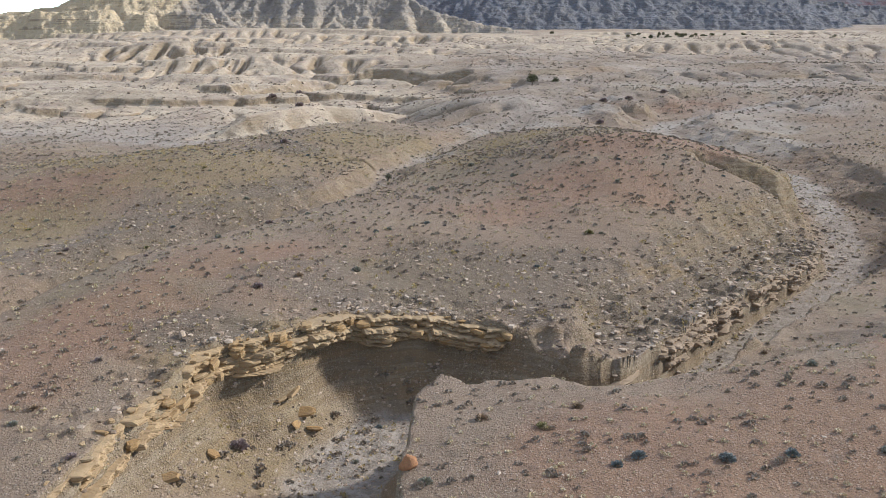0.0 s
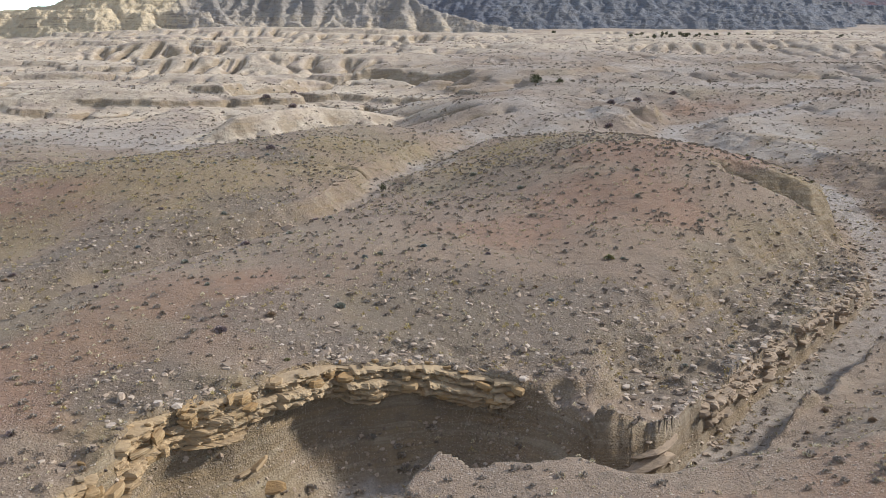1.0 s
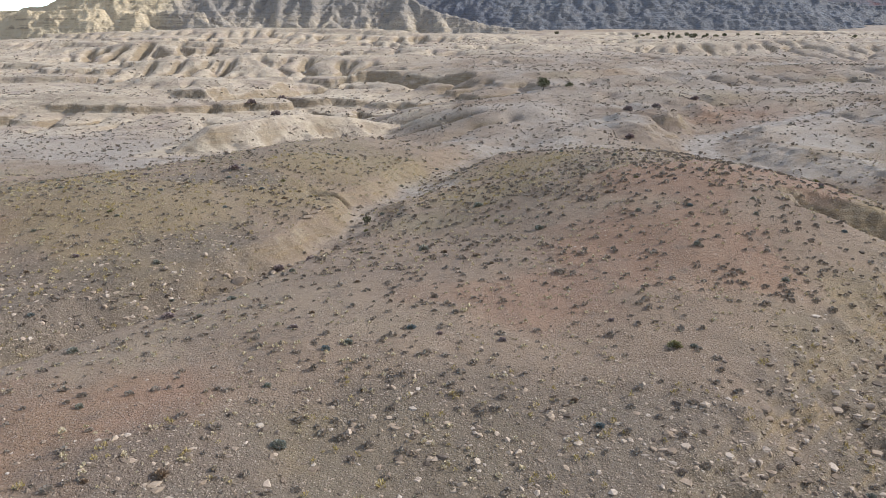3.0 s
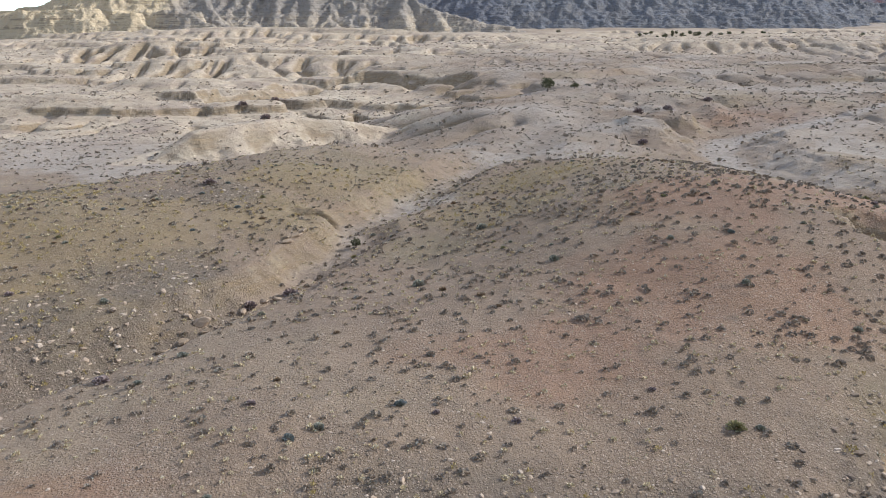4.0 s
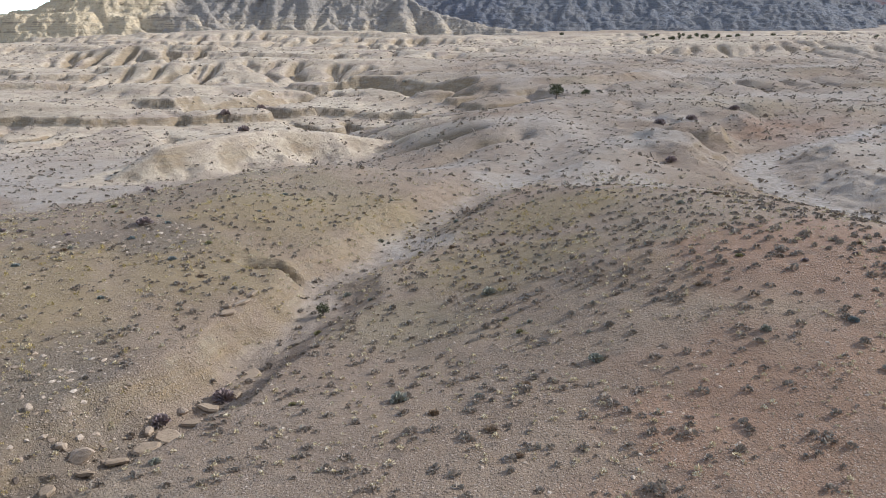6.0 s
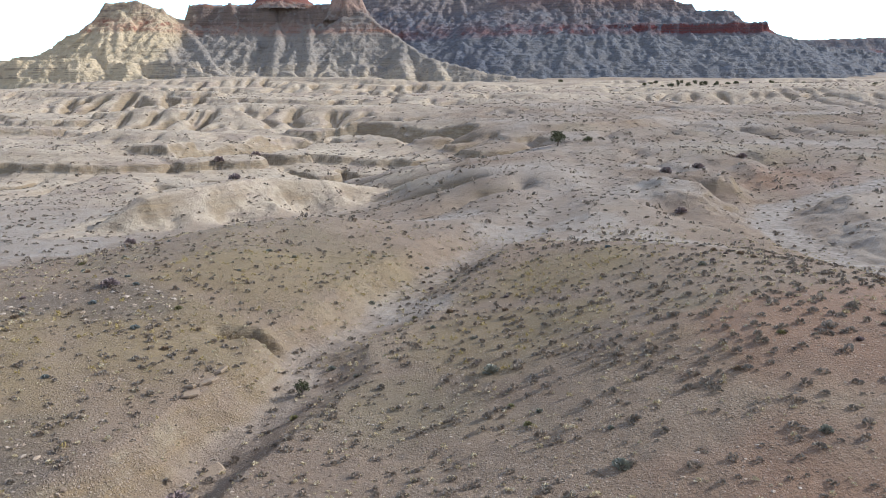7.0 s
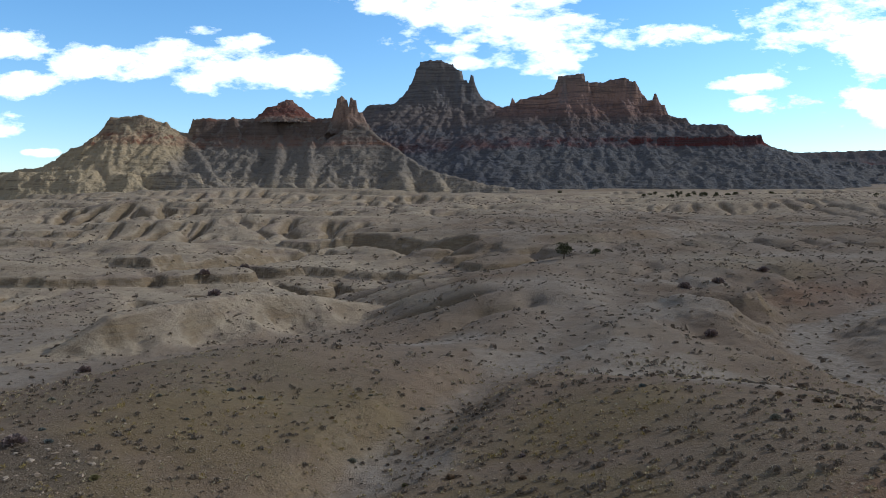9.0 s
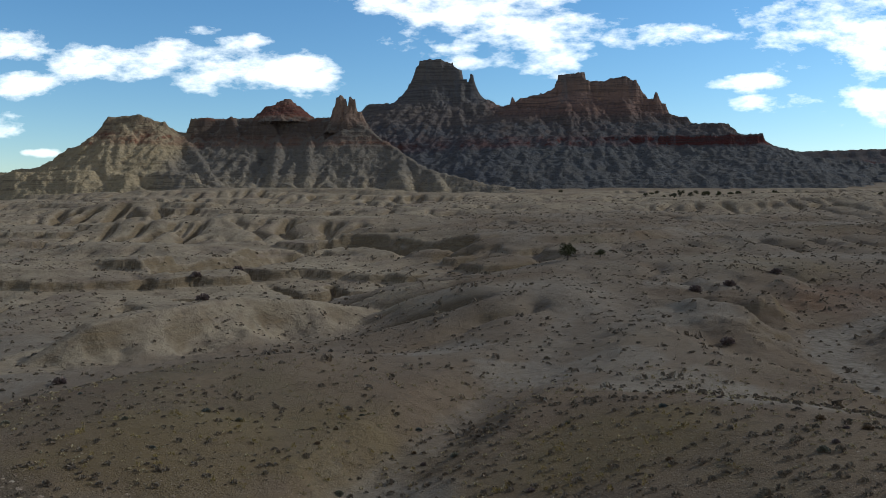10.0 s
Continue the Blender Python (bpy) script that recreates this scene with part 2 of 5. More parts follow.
GROUND = ground_material()
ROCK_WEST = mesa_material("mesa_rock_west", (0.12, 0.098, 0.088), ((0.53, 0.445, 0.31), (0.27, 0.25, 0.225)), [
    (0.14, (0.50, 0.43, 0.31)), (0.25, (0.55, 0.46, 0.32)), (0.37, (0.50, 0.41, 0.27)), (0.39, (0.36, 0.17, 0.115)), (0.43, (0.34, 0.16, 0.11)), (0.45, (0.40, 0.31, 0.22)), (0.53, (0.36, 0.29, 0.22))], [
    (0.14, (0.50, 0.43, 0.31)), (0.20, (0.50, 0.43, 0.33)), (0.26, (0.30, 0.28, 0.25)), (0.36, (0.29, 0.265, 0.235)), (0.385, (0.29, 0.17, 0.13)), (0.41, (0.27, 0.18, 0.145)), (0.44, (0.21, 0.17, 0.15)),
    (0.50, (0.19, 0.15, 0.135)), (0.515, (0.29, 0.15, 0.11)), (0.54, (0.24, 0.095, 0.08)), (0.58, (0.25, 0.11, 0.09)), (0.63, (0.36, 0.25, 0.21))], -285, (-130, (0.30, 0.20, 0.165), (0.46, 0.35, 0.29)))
# grey shale with distance haze and shade mixed into its dark blue tones
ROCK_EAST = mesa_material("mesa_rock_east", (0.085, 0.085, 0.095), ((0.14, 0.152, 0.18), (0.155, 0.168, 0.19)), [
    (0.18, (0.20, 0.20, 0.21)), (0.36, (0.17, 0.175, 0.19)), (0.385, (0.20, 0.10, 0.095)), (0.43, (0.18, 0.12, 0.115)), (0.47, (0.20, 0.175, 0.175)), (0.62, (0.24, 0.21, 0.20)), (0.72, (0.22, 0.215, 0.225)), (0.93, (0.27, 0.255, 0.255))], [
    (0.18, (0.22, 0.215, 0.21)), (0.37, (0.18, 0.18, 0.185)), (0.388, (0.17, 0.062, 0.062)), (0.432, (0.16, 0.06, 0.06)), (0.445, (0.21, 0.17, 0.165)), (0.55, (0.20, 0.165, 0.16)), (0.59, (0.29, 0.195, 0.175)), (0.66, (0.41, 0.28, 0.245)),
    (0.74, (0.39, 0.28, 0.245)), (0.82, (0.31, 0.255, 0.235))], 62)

# ---- land: smooth hills, washes and badlands as one height function ----
def smooth(a, b, v):
    s = np.clip((v - a) / (b - a), 0, 1)
    return s * s * (3 - 2 * s)


def lattice_noise(x, y, seed=0):
    """Gradient noise on a unit lattice, about -1 to 1."""
    xi, yi = np.floor(x).astype(np.int64), np.floor(y).astype(np.int64)
    xf, yf = x - xi, y - yi

    def corner(dx, dy):
        n = ((xi + dx) * 374761393 + (yi + dy) * 668265263 + seed * 974634777) & 0xFFFFFFFF
        n = ((n ^ (n >> 13)) * 1274126177) & 0xFFFFFFFF
        n = (n ^ (n >> 16)) & 0xFFFFFFFF
        a = n * (2 * np.pi / 4294967296.0)
        return np.cos(a) * (xf - dx) + np.sin(a) * (yf - dy)

    u, v = xf * xf * xf * (xf * (6 * xf - 15) + 10), yf * yf * yf * (yf * (6 * yf - 15) + 10)
    low = corner(0, 0) * (1 - u) + corner(1, 0) * u
    high = corner(0, 1) * (1 - u) + corner(1, 1) * u
    return 1.5 * (low * (1 - v) + high * v)


def fbm(x, y, size, octaves=4, seed=0, gain=0.5):
    out, amp = 0, 1.0
    for k in range(octaves):
        out = out + amp * lattice_noise(x / size + 17.3 * k, y / size - 9.1 * k, seed + k)
        size, amp = size / 2.03, amp * gain
    return out


def ridged(x, y, size, octaves=4, seed=0, gain=0.5):
    """Sharp crests at 1, valleys near 0."""
    out, amp, total = 0, 1.0, 0
    for k in range(octaves):
        out = out + amp * (1 - np.abs(np.clip(lattice_noise(x / size + 31.7 * k, y / size + 5.3 * k, seed + k), -1, 1)))
        total, size, amp = total + amp, size / 2.1, amp * gain
    return out / total


def along(x, y, line):
    """Distance to a line of rows (x, y, values...), positive on its left, and the values there."""
    line = np.array(line, float)
    best = np.full(x.shape, 1e9)
    side = np.ones(x.shape)
    vals = np.zeros((line.shape[1] - 2,) + x.shape)
    for a, b in zip(line[:-1], line[1:]):
        ex, ey = b[0] - a[0], b[1] - a[1]
        s = np.clip(((x - a[0]) * ex + (y - a[1]) * ey) / (ex * ex + ey * ey), 0, 1)
        px, py = x - a[0] - s * ex, y - a[1] - s * ey
        d = px * px + py * py
        near = d < best
        best = np.where(near, d, best)
        side = np.where(near, np.sign(ex * py - ey * px), side)
        for k in range(len(vals)):
            vals[k] = np.where(near, a[2 + k] + s * (b[2 + k] - a[2 + k]), vals[k])
    return side * np.sqrt(best), vals


# heights of the plain, west and east of the view's axis, by distance north
PLAIN_Y = (-3000, 20, 140, 200, 280, 390, 500, 650, 800, 950, 4000)
PLAIN_WEST = (3, 4, 5, 1.5, 1.6, 5.5, 9, 21, 30, 44, 60)
PLAIN_EAST = (3, 4, 7, 9, 12.5, 14, 20, 25, 31, 46, 60)


def plain(x, y):
    east = smooth(-0.12, 0.16, x / np.maximum(y, 60))
    return np.interp(y, PLAIN_Y, PLAIN_WEST) * (1 - east) + np.interp(y, PLAIN_Y, PLAIN_EAST) * east


HILL_X, HILL_SIZE = (-60, -46.67, -33.33, -20, -6.667, 6.667, 20, 33.33, 46.67, 60), 10.0
HILL_ROWS = [
    (24, (0.0, 0.1, 0.3, -0.8, -0.1, 0.5, 0.1, 0.1, 0.0, 0.0)),
    (37, (-0.0, -0.0, 0.4, -0.2, -0.3, 0.4, 1.3, 1.2, 0.3, 0.0)),
    (50, (-0.1, -0.3, 0.4, 1.5, -0.1, -1.5, -1.9, -0.2, 1.1, 0.2)),
    (63, (-0.0, -0.2, -0.0, 1.2, 0.7, 1.4, -0.0, -3.4, 0.2, 0.2)),
    (76, (-0.2, -0.5, -0.1, -0.2, 0.9, 0.1, 2.1, -1.2, -2.1, -0.3)),
    (89, (0.1, 0.1, 1.9, -0.7, 0.4, 0.3, 0.9, 0.9, -1.4, 0.1)),
    (102, (0.7, 1.4, 2.1, 0.6, -0.3, 1.2, 1.9, 1.7, -1.1, -0.1)),
    (115, (0.2, 0.7, 0.5, 1.5, -0.5, -1.4, 1.8, 1.7, -1.2, -0.6)),
    (128, (-0.1, -0.1, 0.4, 1.9, 1.3, 1.4, 1.8, 0.0, -1.3, -0.2)),
    (141, (-0.5, -0.8, -0.3, 1.1, 0.6, -0.1, -0.8, -0.4, 0.2, 0.4)),
]


# lesser knolls and hollows: x, y, radius, height
KNOLLS = [(62, 150, 12, -1.6), (72, 204, 14, -1.2), (-1, 30, 9, 0.3), (-14, 43, 9, 0.4), (-1, 43, 9, 0.3), (25, 43, 9, 1.2), (-27, 56, 9, -0.6), (25, 56, 9, 1.4), (12, 69, 9, -0.6), (25, 69, 9, -0.3), (-27, 82, 9, -0.4), (-14, 82, 9, 0.8), (-1, 82, 9, 0.7), (12, 82, 9, -0.4), (25, 82, 9, 0.7), (38, 82, 9, 1.0), (-40, 95, 9, -0.4), (-14, 95, 9, 1.0)]
KNOLLS += [(-1, 95, 9, -0.8), (12, 95, 9, 0.4), (25, 95, 9, 0.3), (38, 95, 9, 0.9), (-27, 108, 9, -0.7), (-14, 108, 9, 0.7), (-1, 108, 9, 0.3), (12, 108, 9, 0.6), (25, 108, 9, -0.3), (-40, 121, 9, 0.6), (-14, 121, 9, 0.6), (12, 121, 9, -0.4), (-40, 134, 9, 0.4), (-27, 134, 9, 0.7), (-14, 134, 9, -0.8), (-1, 134, 9, -1.1)]
KNOLLS += [(-27, 147, 9, 0.9), (-14, 147, 9, 1.7), (-1, 147, 9, 0.7), (25, 147, 9, 0.4), (51, 147, 9, 0.8), (-27, 160, 9, 0.5), (-14, 160, 9, 1.5), (-1, 160, 9, 0.5), (25, 160, 9, 0.6), (38, 160, 9, -0.7), (25, 173, 9, 0.4), (38, 173, 9, 1.0), (51, 173, 9, 0.3), (38, 186, 9, 0.8), (51, 186, 9, -0.4), (64, 186, 9, -0.3)]


def hills(x, y):
    out = np.zeros(x.shape)
    here = (np.abs(y - 110) < 160) & (np.abs(x) < 130)
    full, x, y = out, x[here], y[here]
    out = np.zeros(x.shape)
    for yc, row in HILL_ROWS:
        for xc, amp in zip(HILL_X, row):
            out += amp * np.exp(-((x - xc) ** 2 + (y - yc) ** 2) / (2 * HILL_SIZE ** 2))
    for xc, yc, r, amp in KNOLLS:
        out += amp * np.exp(-((x - xc) ** 2 + (y - yc) ** 2) / (2 * r * r))
    full[here] = out
    return full


# washes, upstream: x, y, bed height, bed half-width, bank width left and right
MAIN_WASH = [(-12, -20, -4, 3, 7, 7), (-8, 22, -2.6, 2.5, 8, 3.5), (-6.5, 33, -2.1, 2.2, 8, 2.5), (-6, 40, -1.8, 2.4, 6.5, 2.2),
             (-4.5, 45, -1.6, 2.2, 3.0, 3.4), (0, 47.2, -1.4, 1.7, 2.6, 6.0), (4, 46.0, -1.2, 1.3, 3.2, 5.2), (7.5, 44.6, -0.9, 0.9, 1.5, 3.4),
             (11.6, 45.6, -0.9, 0.9, 0.4, 2.0), (15.2, 49.2, -0.8, 1.4, 0.35, 1.2), (19.9, 54.2, -0.7, 1.6, 0.35, 1.2), (26.0, 61.2, -0.5, 1.7, 0.35, 1.4),
             (33.8, 69.4, -0.1, 1.6, 0.4, 1.6), (39.0, 75.3, 0.2, 1.5, 0.8, 2.5), (44.0, 86, 0.9, 1.2, 3.0, 5.0), (48, 99, 1.6, 1.4, 4.5, 8)]
EAST_WASH = [(48, 99, 1.6, 1.4, 4.5, 8), (51, 112, 2.6, 1.6, 8, 9), (50, 124, 3.2, 2, 8, 10), (45, 138, 4.0, 2.4, 7, 12), (42, 151, 4.4, 2.2, 7, 9),
             (43, 164, 5.2, 2, 7, 9), (49, 178, 5.4, 1.8, 8, 8), (70, 190, 7.6, 1.4, 9, 9), (95, 212, 9.6, 1, 9, 9)]
BACK_WASH = [(-38, 30, -0.2, 1.2, 8, 4), (-34.5, 47, 0.6, 1.0, 8, 4), (-31.8, 57, 1.4, 0.9, 8, 4), (-28.6, 64.5, 2.0, 0.8, 7, 4), (-25, 70.6, 2.7, 0.7, 6, 3.8), (-21, 75.9, 3.1, 0.7, 6, 3.5),
             (-17.6, 80.3, 3.4, 0.7, 5, 3.2), (-14.3, 85.2, 3.8, 0.8, 4, 2.6), (-11.6, 90.6, 4.2, 0.7, 3.4, 2.6), (-10.2, 98, 4.6, 0.6, 2.4, 3.0), (-8.0, 104, 5.0, 0.7, 2.4, 3.4), (-8.4, 110, 5.2, 0.6, 2.4, 3.4), (-5.2, 116, 5.35, 0.7, 2.6, 3.8), (-2.6, 126, 5.6, 0.7, 3.5, 4.5),
             (3, 140, 5.9, 0.8, 4, 5), (10, 156, 6.4, 0.8, 6, 7), (16, 180, 7.6, 0.8, 8, 8)]


# crest of the bare spur: x, y, height over the flat, half-width
SPUR = [(-52, 168, 0.8, 5), (-49, 173, 3.4, 8), (-45, 178, 6.6, 11), (-41.4, 184, 7.2, 13), (-37.3, 190, 7.4, 14), (-33, 200, 7.4, 14), (-22, 207, 6.0, 13), (-8, 214, 3.0, 11)]


# rubble slope above the narrow wash, and the cleft beside the rock nose
SHOULDER = [(10.5, 49, 2.4, 0.8, 3, 2), (13.0, 50.8, 2.6, 1.0, 5, 2), (17.4, 56.4, 2.8, 1.0, 6, 2), (22.7, 62.1, 2.8, 1.0, 6, 2), (30.4, 70.6, 2.8, 1.0, 6, 2), (35.8, 76.2, 2.8, 1.2, 6, 2), (41.5, 83, 2.8, 1.4, 5, 2), (45, 91, 2.8, 1.5, 5, 2)]
# low ground on the near side of the narrow wash
APRON = [(9.4, 42.8, 1.9, 0.3, 1.5, 4), (14.3, 45.4, 1.8, 0.4, 1.5, 6), (18, 47.6, 1.9, 0.4, 1.5, 8), (22.5, 52, 2.0, 0.5, 1.5, 9), (28.9, 59.4, 2.2, 0.5, 1.5, 9), (36.5, 67.4, 2.4, 0.5, 1.5, 9), (43, 75, 2.7, 0.6, 2, 8)]
CLEFT = [(4.6, 46.5, -1.0, 0.9, 2.0, 2.4), (5.6, 48.3, 0.8, 0.6, 1.6, 1.8), (6.2, 49.6, 2.6, 0.3, 1.2, 1.4)]
# side gullies of the eastern valley, a scarp below the ochre knoll, a scalloped bank on the far plain
SIDE_GULLIES = [
    [(47, 172, 5.2, 0.7, 5, 6), (44, 176, 5.8, 0.6, 5, 6), (39.5, 181, 6.6, 0.6, 4.5, 5.5), (35, 187, 7.6, 0.5, 4, 5), (31, 195, 9.0, 0.3, 4, 5)],
    [(50, 178, 5.4, 0.8, 6, 6), (52, 186, 6.0, 0.8, 5, 6), (51.5, 193, 6.8, 0.7, 5, 6), (50, 202, 8.2, 0.5, 4, 5), (46, 212, 9.8, 0.3, 4, 5)],
    [(42, 148, 4.5, 0.6, 5, 6), (36, 153, 5.6, 0.6, 5, 6), (31, 160, 6.6, 0.5, 5, 6), (27, 170, 8.0, 0.3, 4, 5)],
    [(120, 402, 13.5, 3, 14, 9), (92, 345, 13.0, 3, 14, 8), (66, 305, 12.4, 2.5, 12, 7), (44, 285, 12.0, 2, 10, 6), (28, 281, 12.6, 1.5, 7, 4)],
    [(-60, 262, 0.6, 2, 8, 6), (-48, 290, 2.0, 2, 9, 7), (-46, 318, 3.6, 2, 9, 8), (-30, 330, 5.0, 1.5, 8, 8), (-8, 304, 6.4, 1.5, 7, 9), (4, 296, 8.6, 1, 5, 6)],
    [(52, 186, 6.0, 0.8, 6, 6), (60, 196, 7.4, 0.7, 6, 7), (66, 210, 9.2, 0.6, 6, 7), (78, 228, 11, 0.5, 6, 7)],
    [(24, 176, 7.6, 0.5, 8, 8), (27, 200, 9.2, 0.4, 8, 8), (36, 226, 11.2, 0.3, 8, 8)]]
SCARP = [(-9.8, 109.4, 5.4, 0.2, 1.2, 0.6), (-12.0, 110.2, 5.7, 0.2, 1.4, 0.6), (-14.0, 109.8, 6.3, 0.2, 1.2, 0.6)]
# hollow in the hill's eastern flank
HOLLOW = [(44, 82.5, 1.0, 0.6, 2.4, 5), (38.5, 86.5, 2.3, 0.5, 2.2, 5.5), (34, 88.6, 4.0, 0.4, 2.2, 5), (30.5, 91.2, 6.6, 0.3, 2.2, 4)]


def carve(h, x, y, line, wobble, seed, soft):
    """Cut a wash into the ground. soft: 1 for rounded banks, 0 for a talus foot under a steep upper bank."""
    pts = np.array(line)
    pad = 24
    here = (x > pts[:, 0].min() - pad) & (x < pts[:, 0].max() + pad) & (y > pts[:, 1].min() - pad) & (y < pts[:, 1].max() + pad)
    x, y, g = x[here], y[here], h[here]
    d, (bed, half, left, right) = along(x, y, line)
    d = d + wobble * fbm(x, y, 3.1, 3, seed)
    if isinstance(soft, tuple):
        soft = np.where(d > 0, soft[0], soft[1][here])
    bank = np.where(d > 0, left, right)
    out = np.maximum(np.abs(d) - half, 0) / np.maximum(bank, 0.1)
    rise = np.maximum(g - bed, 0.05)
    steep = np.where(out < 0.82, 0.44 * (out / 0.82) ** 1.3, 0.44 + 0.56 * smooth(0.82, 1.0, out))
    lift = steep * (1 - soft) + soft * (0.35 * out + 0.65 * smooth(0, 1, out))
    cut = bed + 0.12 * fbm(x, y, 2.2, 2, seed + 5) + rise * lift
    made, mask = h.copy(), np.zeros(h.shape)
    made[here] = np.where(out < 1, np.minimum(g, cut), g)
    mask[here] = smooth(1.4, 0.0, np.abs(d) - half + 0.5 * fbm(x, y, 1.7, 3, seed + 9))
    return made, mask


# patches of soil: x, y, radius
OCHRE_SOIL = [(-30, 100, 15), (-46, 112, 15), (-18, 108, 9), (10, 122, 8), (-42, 78, 9), (-27, 72, 3), (-31, 66, 3), (38, 92, 5), (34, 90, 4), (22, 60, 5), (-14, 122, 9), (-6, 130, 6), (24, 68, 6), (30, 76, 6), (-12, 42, 6), (-24, 88, 8), (4, 108, 8), (60, 230, 16), (-2, 57, 6), (14, 55, 5)]
RED_SOIL = [(16, 82, 9), (20, 98, 9), (32, 100, 7), (5, 74, 6), (8, 30, 7), (16, 31, 8), (25, 31, 9), (34, 33, 9), (-24, 41, 6), (-21, 47, 8), (-44, 90, 11), (-15, 57, 7), (64, 196, 14), (-36, 50, 8), (30, 40, 8)]
PALE_SOIL = [(20, 142, 9), (8, 152, 7), (30, 176, 9), (0, 166, 8), (40, 205, 10), (-2, 120, 4), (17, 152, 7), (-60, 178, 26), (-95, 200, 35), (-50, 160, 12), (48, 150, 9), (56, 140, 9), (-30, 262, 22), (62, 160, 10), (24, 128, 6)]
# stony ground; spots above the narrow wash also carry that slope's painted shade
STONY_SHADED = [(-22, 113, 4.5), (-27, 112, 3.5), (15, 57, 5), (20, 63, 5), (26, 70, 5), (12, 54, 4), (34, 79, 5), (6, 55, 5), (-5, 53, 4), (-30, 76, 6), (-24, 78, 4), (-20, 83, 5), (-34, 68, 6), (0, 58, 8), (10, 59, 7), (22, 66, 6), (-15, 45, 3.5), (-19, 90, 7), (-26, 80, 8), (31, 76, 6), (-10, 55, 5), (14, 56, 5)]


def patches(x, y, spots, seed):
    out = np.zeros(x.shape)
    for px, py, r in spots:
        here = (np.abs(x - px) < 3.2 * r) & (np.abs(y - py) < 3.2 * r)
        d2 = ((x[here] - px) ** 2 + (y[here] - py) ** 2) / (r * r)
        out[here] = np.maximum(out[here], np.exp(-d2))
    return smooth(0.25, 0.75, out + 0.28 * fbm(x, y, 6, 4, seed))


def benches(level, step, low=0.62, high=0.88):
    """Flat treads and steep risers."""
    whole = np.floor(level)
    part_up = level - whole
    return step * (whole + 0.25 * part_up + 0.75 * smooth(low, high, part_up))


# ---- country cut by running water: a coarse grid worn down along its own drainage ----
CELL, WEST_EDGE, SOUTH_EDGE = 2.4, -400.0, 146.0


def worn_country():
    gx, gy = np.meshgrid(np.arange(WEST_EDGE, 400, CELL), np.arange(SOUTH_EDGE, 830, CELL))
    rows, cols = gx.shape
    west = smooth(0.08, -0.10, gx / gy + 0.07 * fbm(gx, gy, 60, 2, 71))
    foot = smooth(420, 560, gy)
    tall = (3.2 + 8.0 * west * smooth(195, 270, gy) + 5.0 * foot * (1 - west)) * smooth(150, 215, gy)
    tall = tall * (1 - 0.85 * np.exp(-((gx + 2) / 45) ** 2 - ((gy - 225) / 40) ** 2))
    base = np.interp(gy, PLAIN_Y, PLAIN_WEST) * west + np.interp(gy, PLAIN_Y, PLAIN_EAST) * (1 - west)
    lump = fbm(gx * 0.42 + 0.2 * gy, gy, 95, 5, 21, 0.52)
    lump = 0.45 * lump + 0.55 * benches(2.6 * lump, 0.42)
    h = base + tall * (0.62 + 0.6 * lump) + 0.25 * fbm(gx, gy, 9, 2, 23)
    floor = base - 1.5
    # caps of hard rock hold flat benches
    hard = (np.sin(h * 1.1 + 2.0 * fbm(gx, gy, 140, 2, 29)) > 0.45)
    n = rows * cols
    idx = np.arange(n).reshape(rows, cols)
    steps = [(-1, -1), (-1, 0), (-1, 1), (0, -1), (0, 1), (1, -1), (1, 0), (1, 1)]
    for turn in range(26):
        pad = np.pad(h, 1, "edge")
        best, to = np.zeros((rows, cols)), idx.copy()
        for dy, dx in steps:
            other = pad[1 + dy:rows + 1 + dy, 1 + dx:cols + 1 + dx]
            drop = (h - other) / math.hypot(dx, dy)
            there = np.clip(idx + dy * cols + dx, 0, n - 1)
            better = drop > best
            best, to = np.where(better, drop, best), np.where(better, there, to)
        order = np.argsort(-h.ravel())
        area = [1.0] * n
        goes = to.ravel().tolist()
        for k in order.tolist():
            g = goes[k]
            if g != k:
                area[g] += area[k]
        a = np.array(area).reshape(rows, cols)
        rate = 0.10 * np.sqrt(np.clip(a - 9, 0, 1500)) * np.where(hard, 0.55, 1.0)
        h = np.maximum(h - np.minimum(rate * best, 0.8 * best + 0.05), np.minimum(h, floor))
        # slopes steeper than loose soil can hold slump
        h = h - 0.35 * np.maximum(best - 0.95 * CELL, 0)
        if turn % 3 == 0:
            pad = np.pad(h, 1, "edge")
            h = h + 0.07 * (pad[:-2, 1:-1] + pad[2:, 1:-1] + pad[1:-1, :-2] + pad[1:-1, 2:] - 4 * h)
    fade = smooth(150, 200, gy) * smooth(828, 740, gy) * smooth(398, 350, np.abs(gx))
    return (h - plain(gx, gy)) * fade


WORN = worn_country()


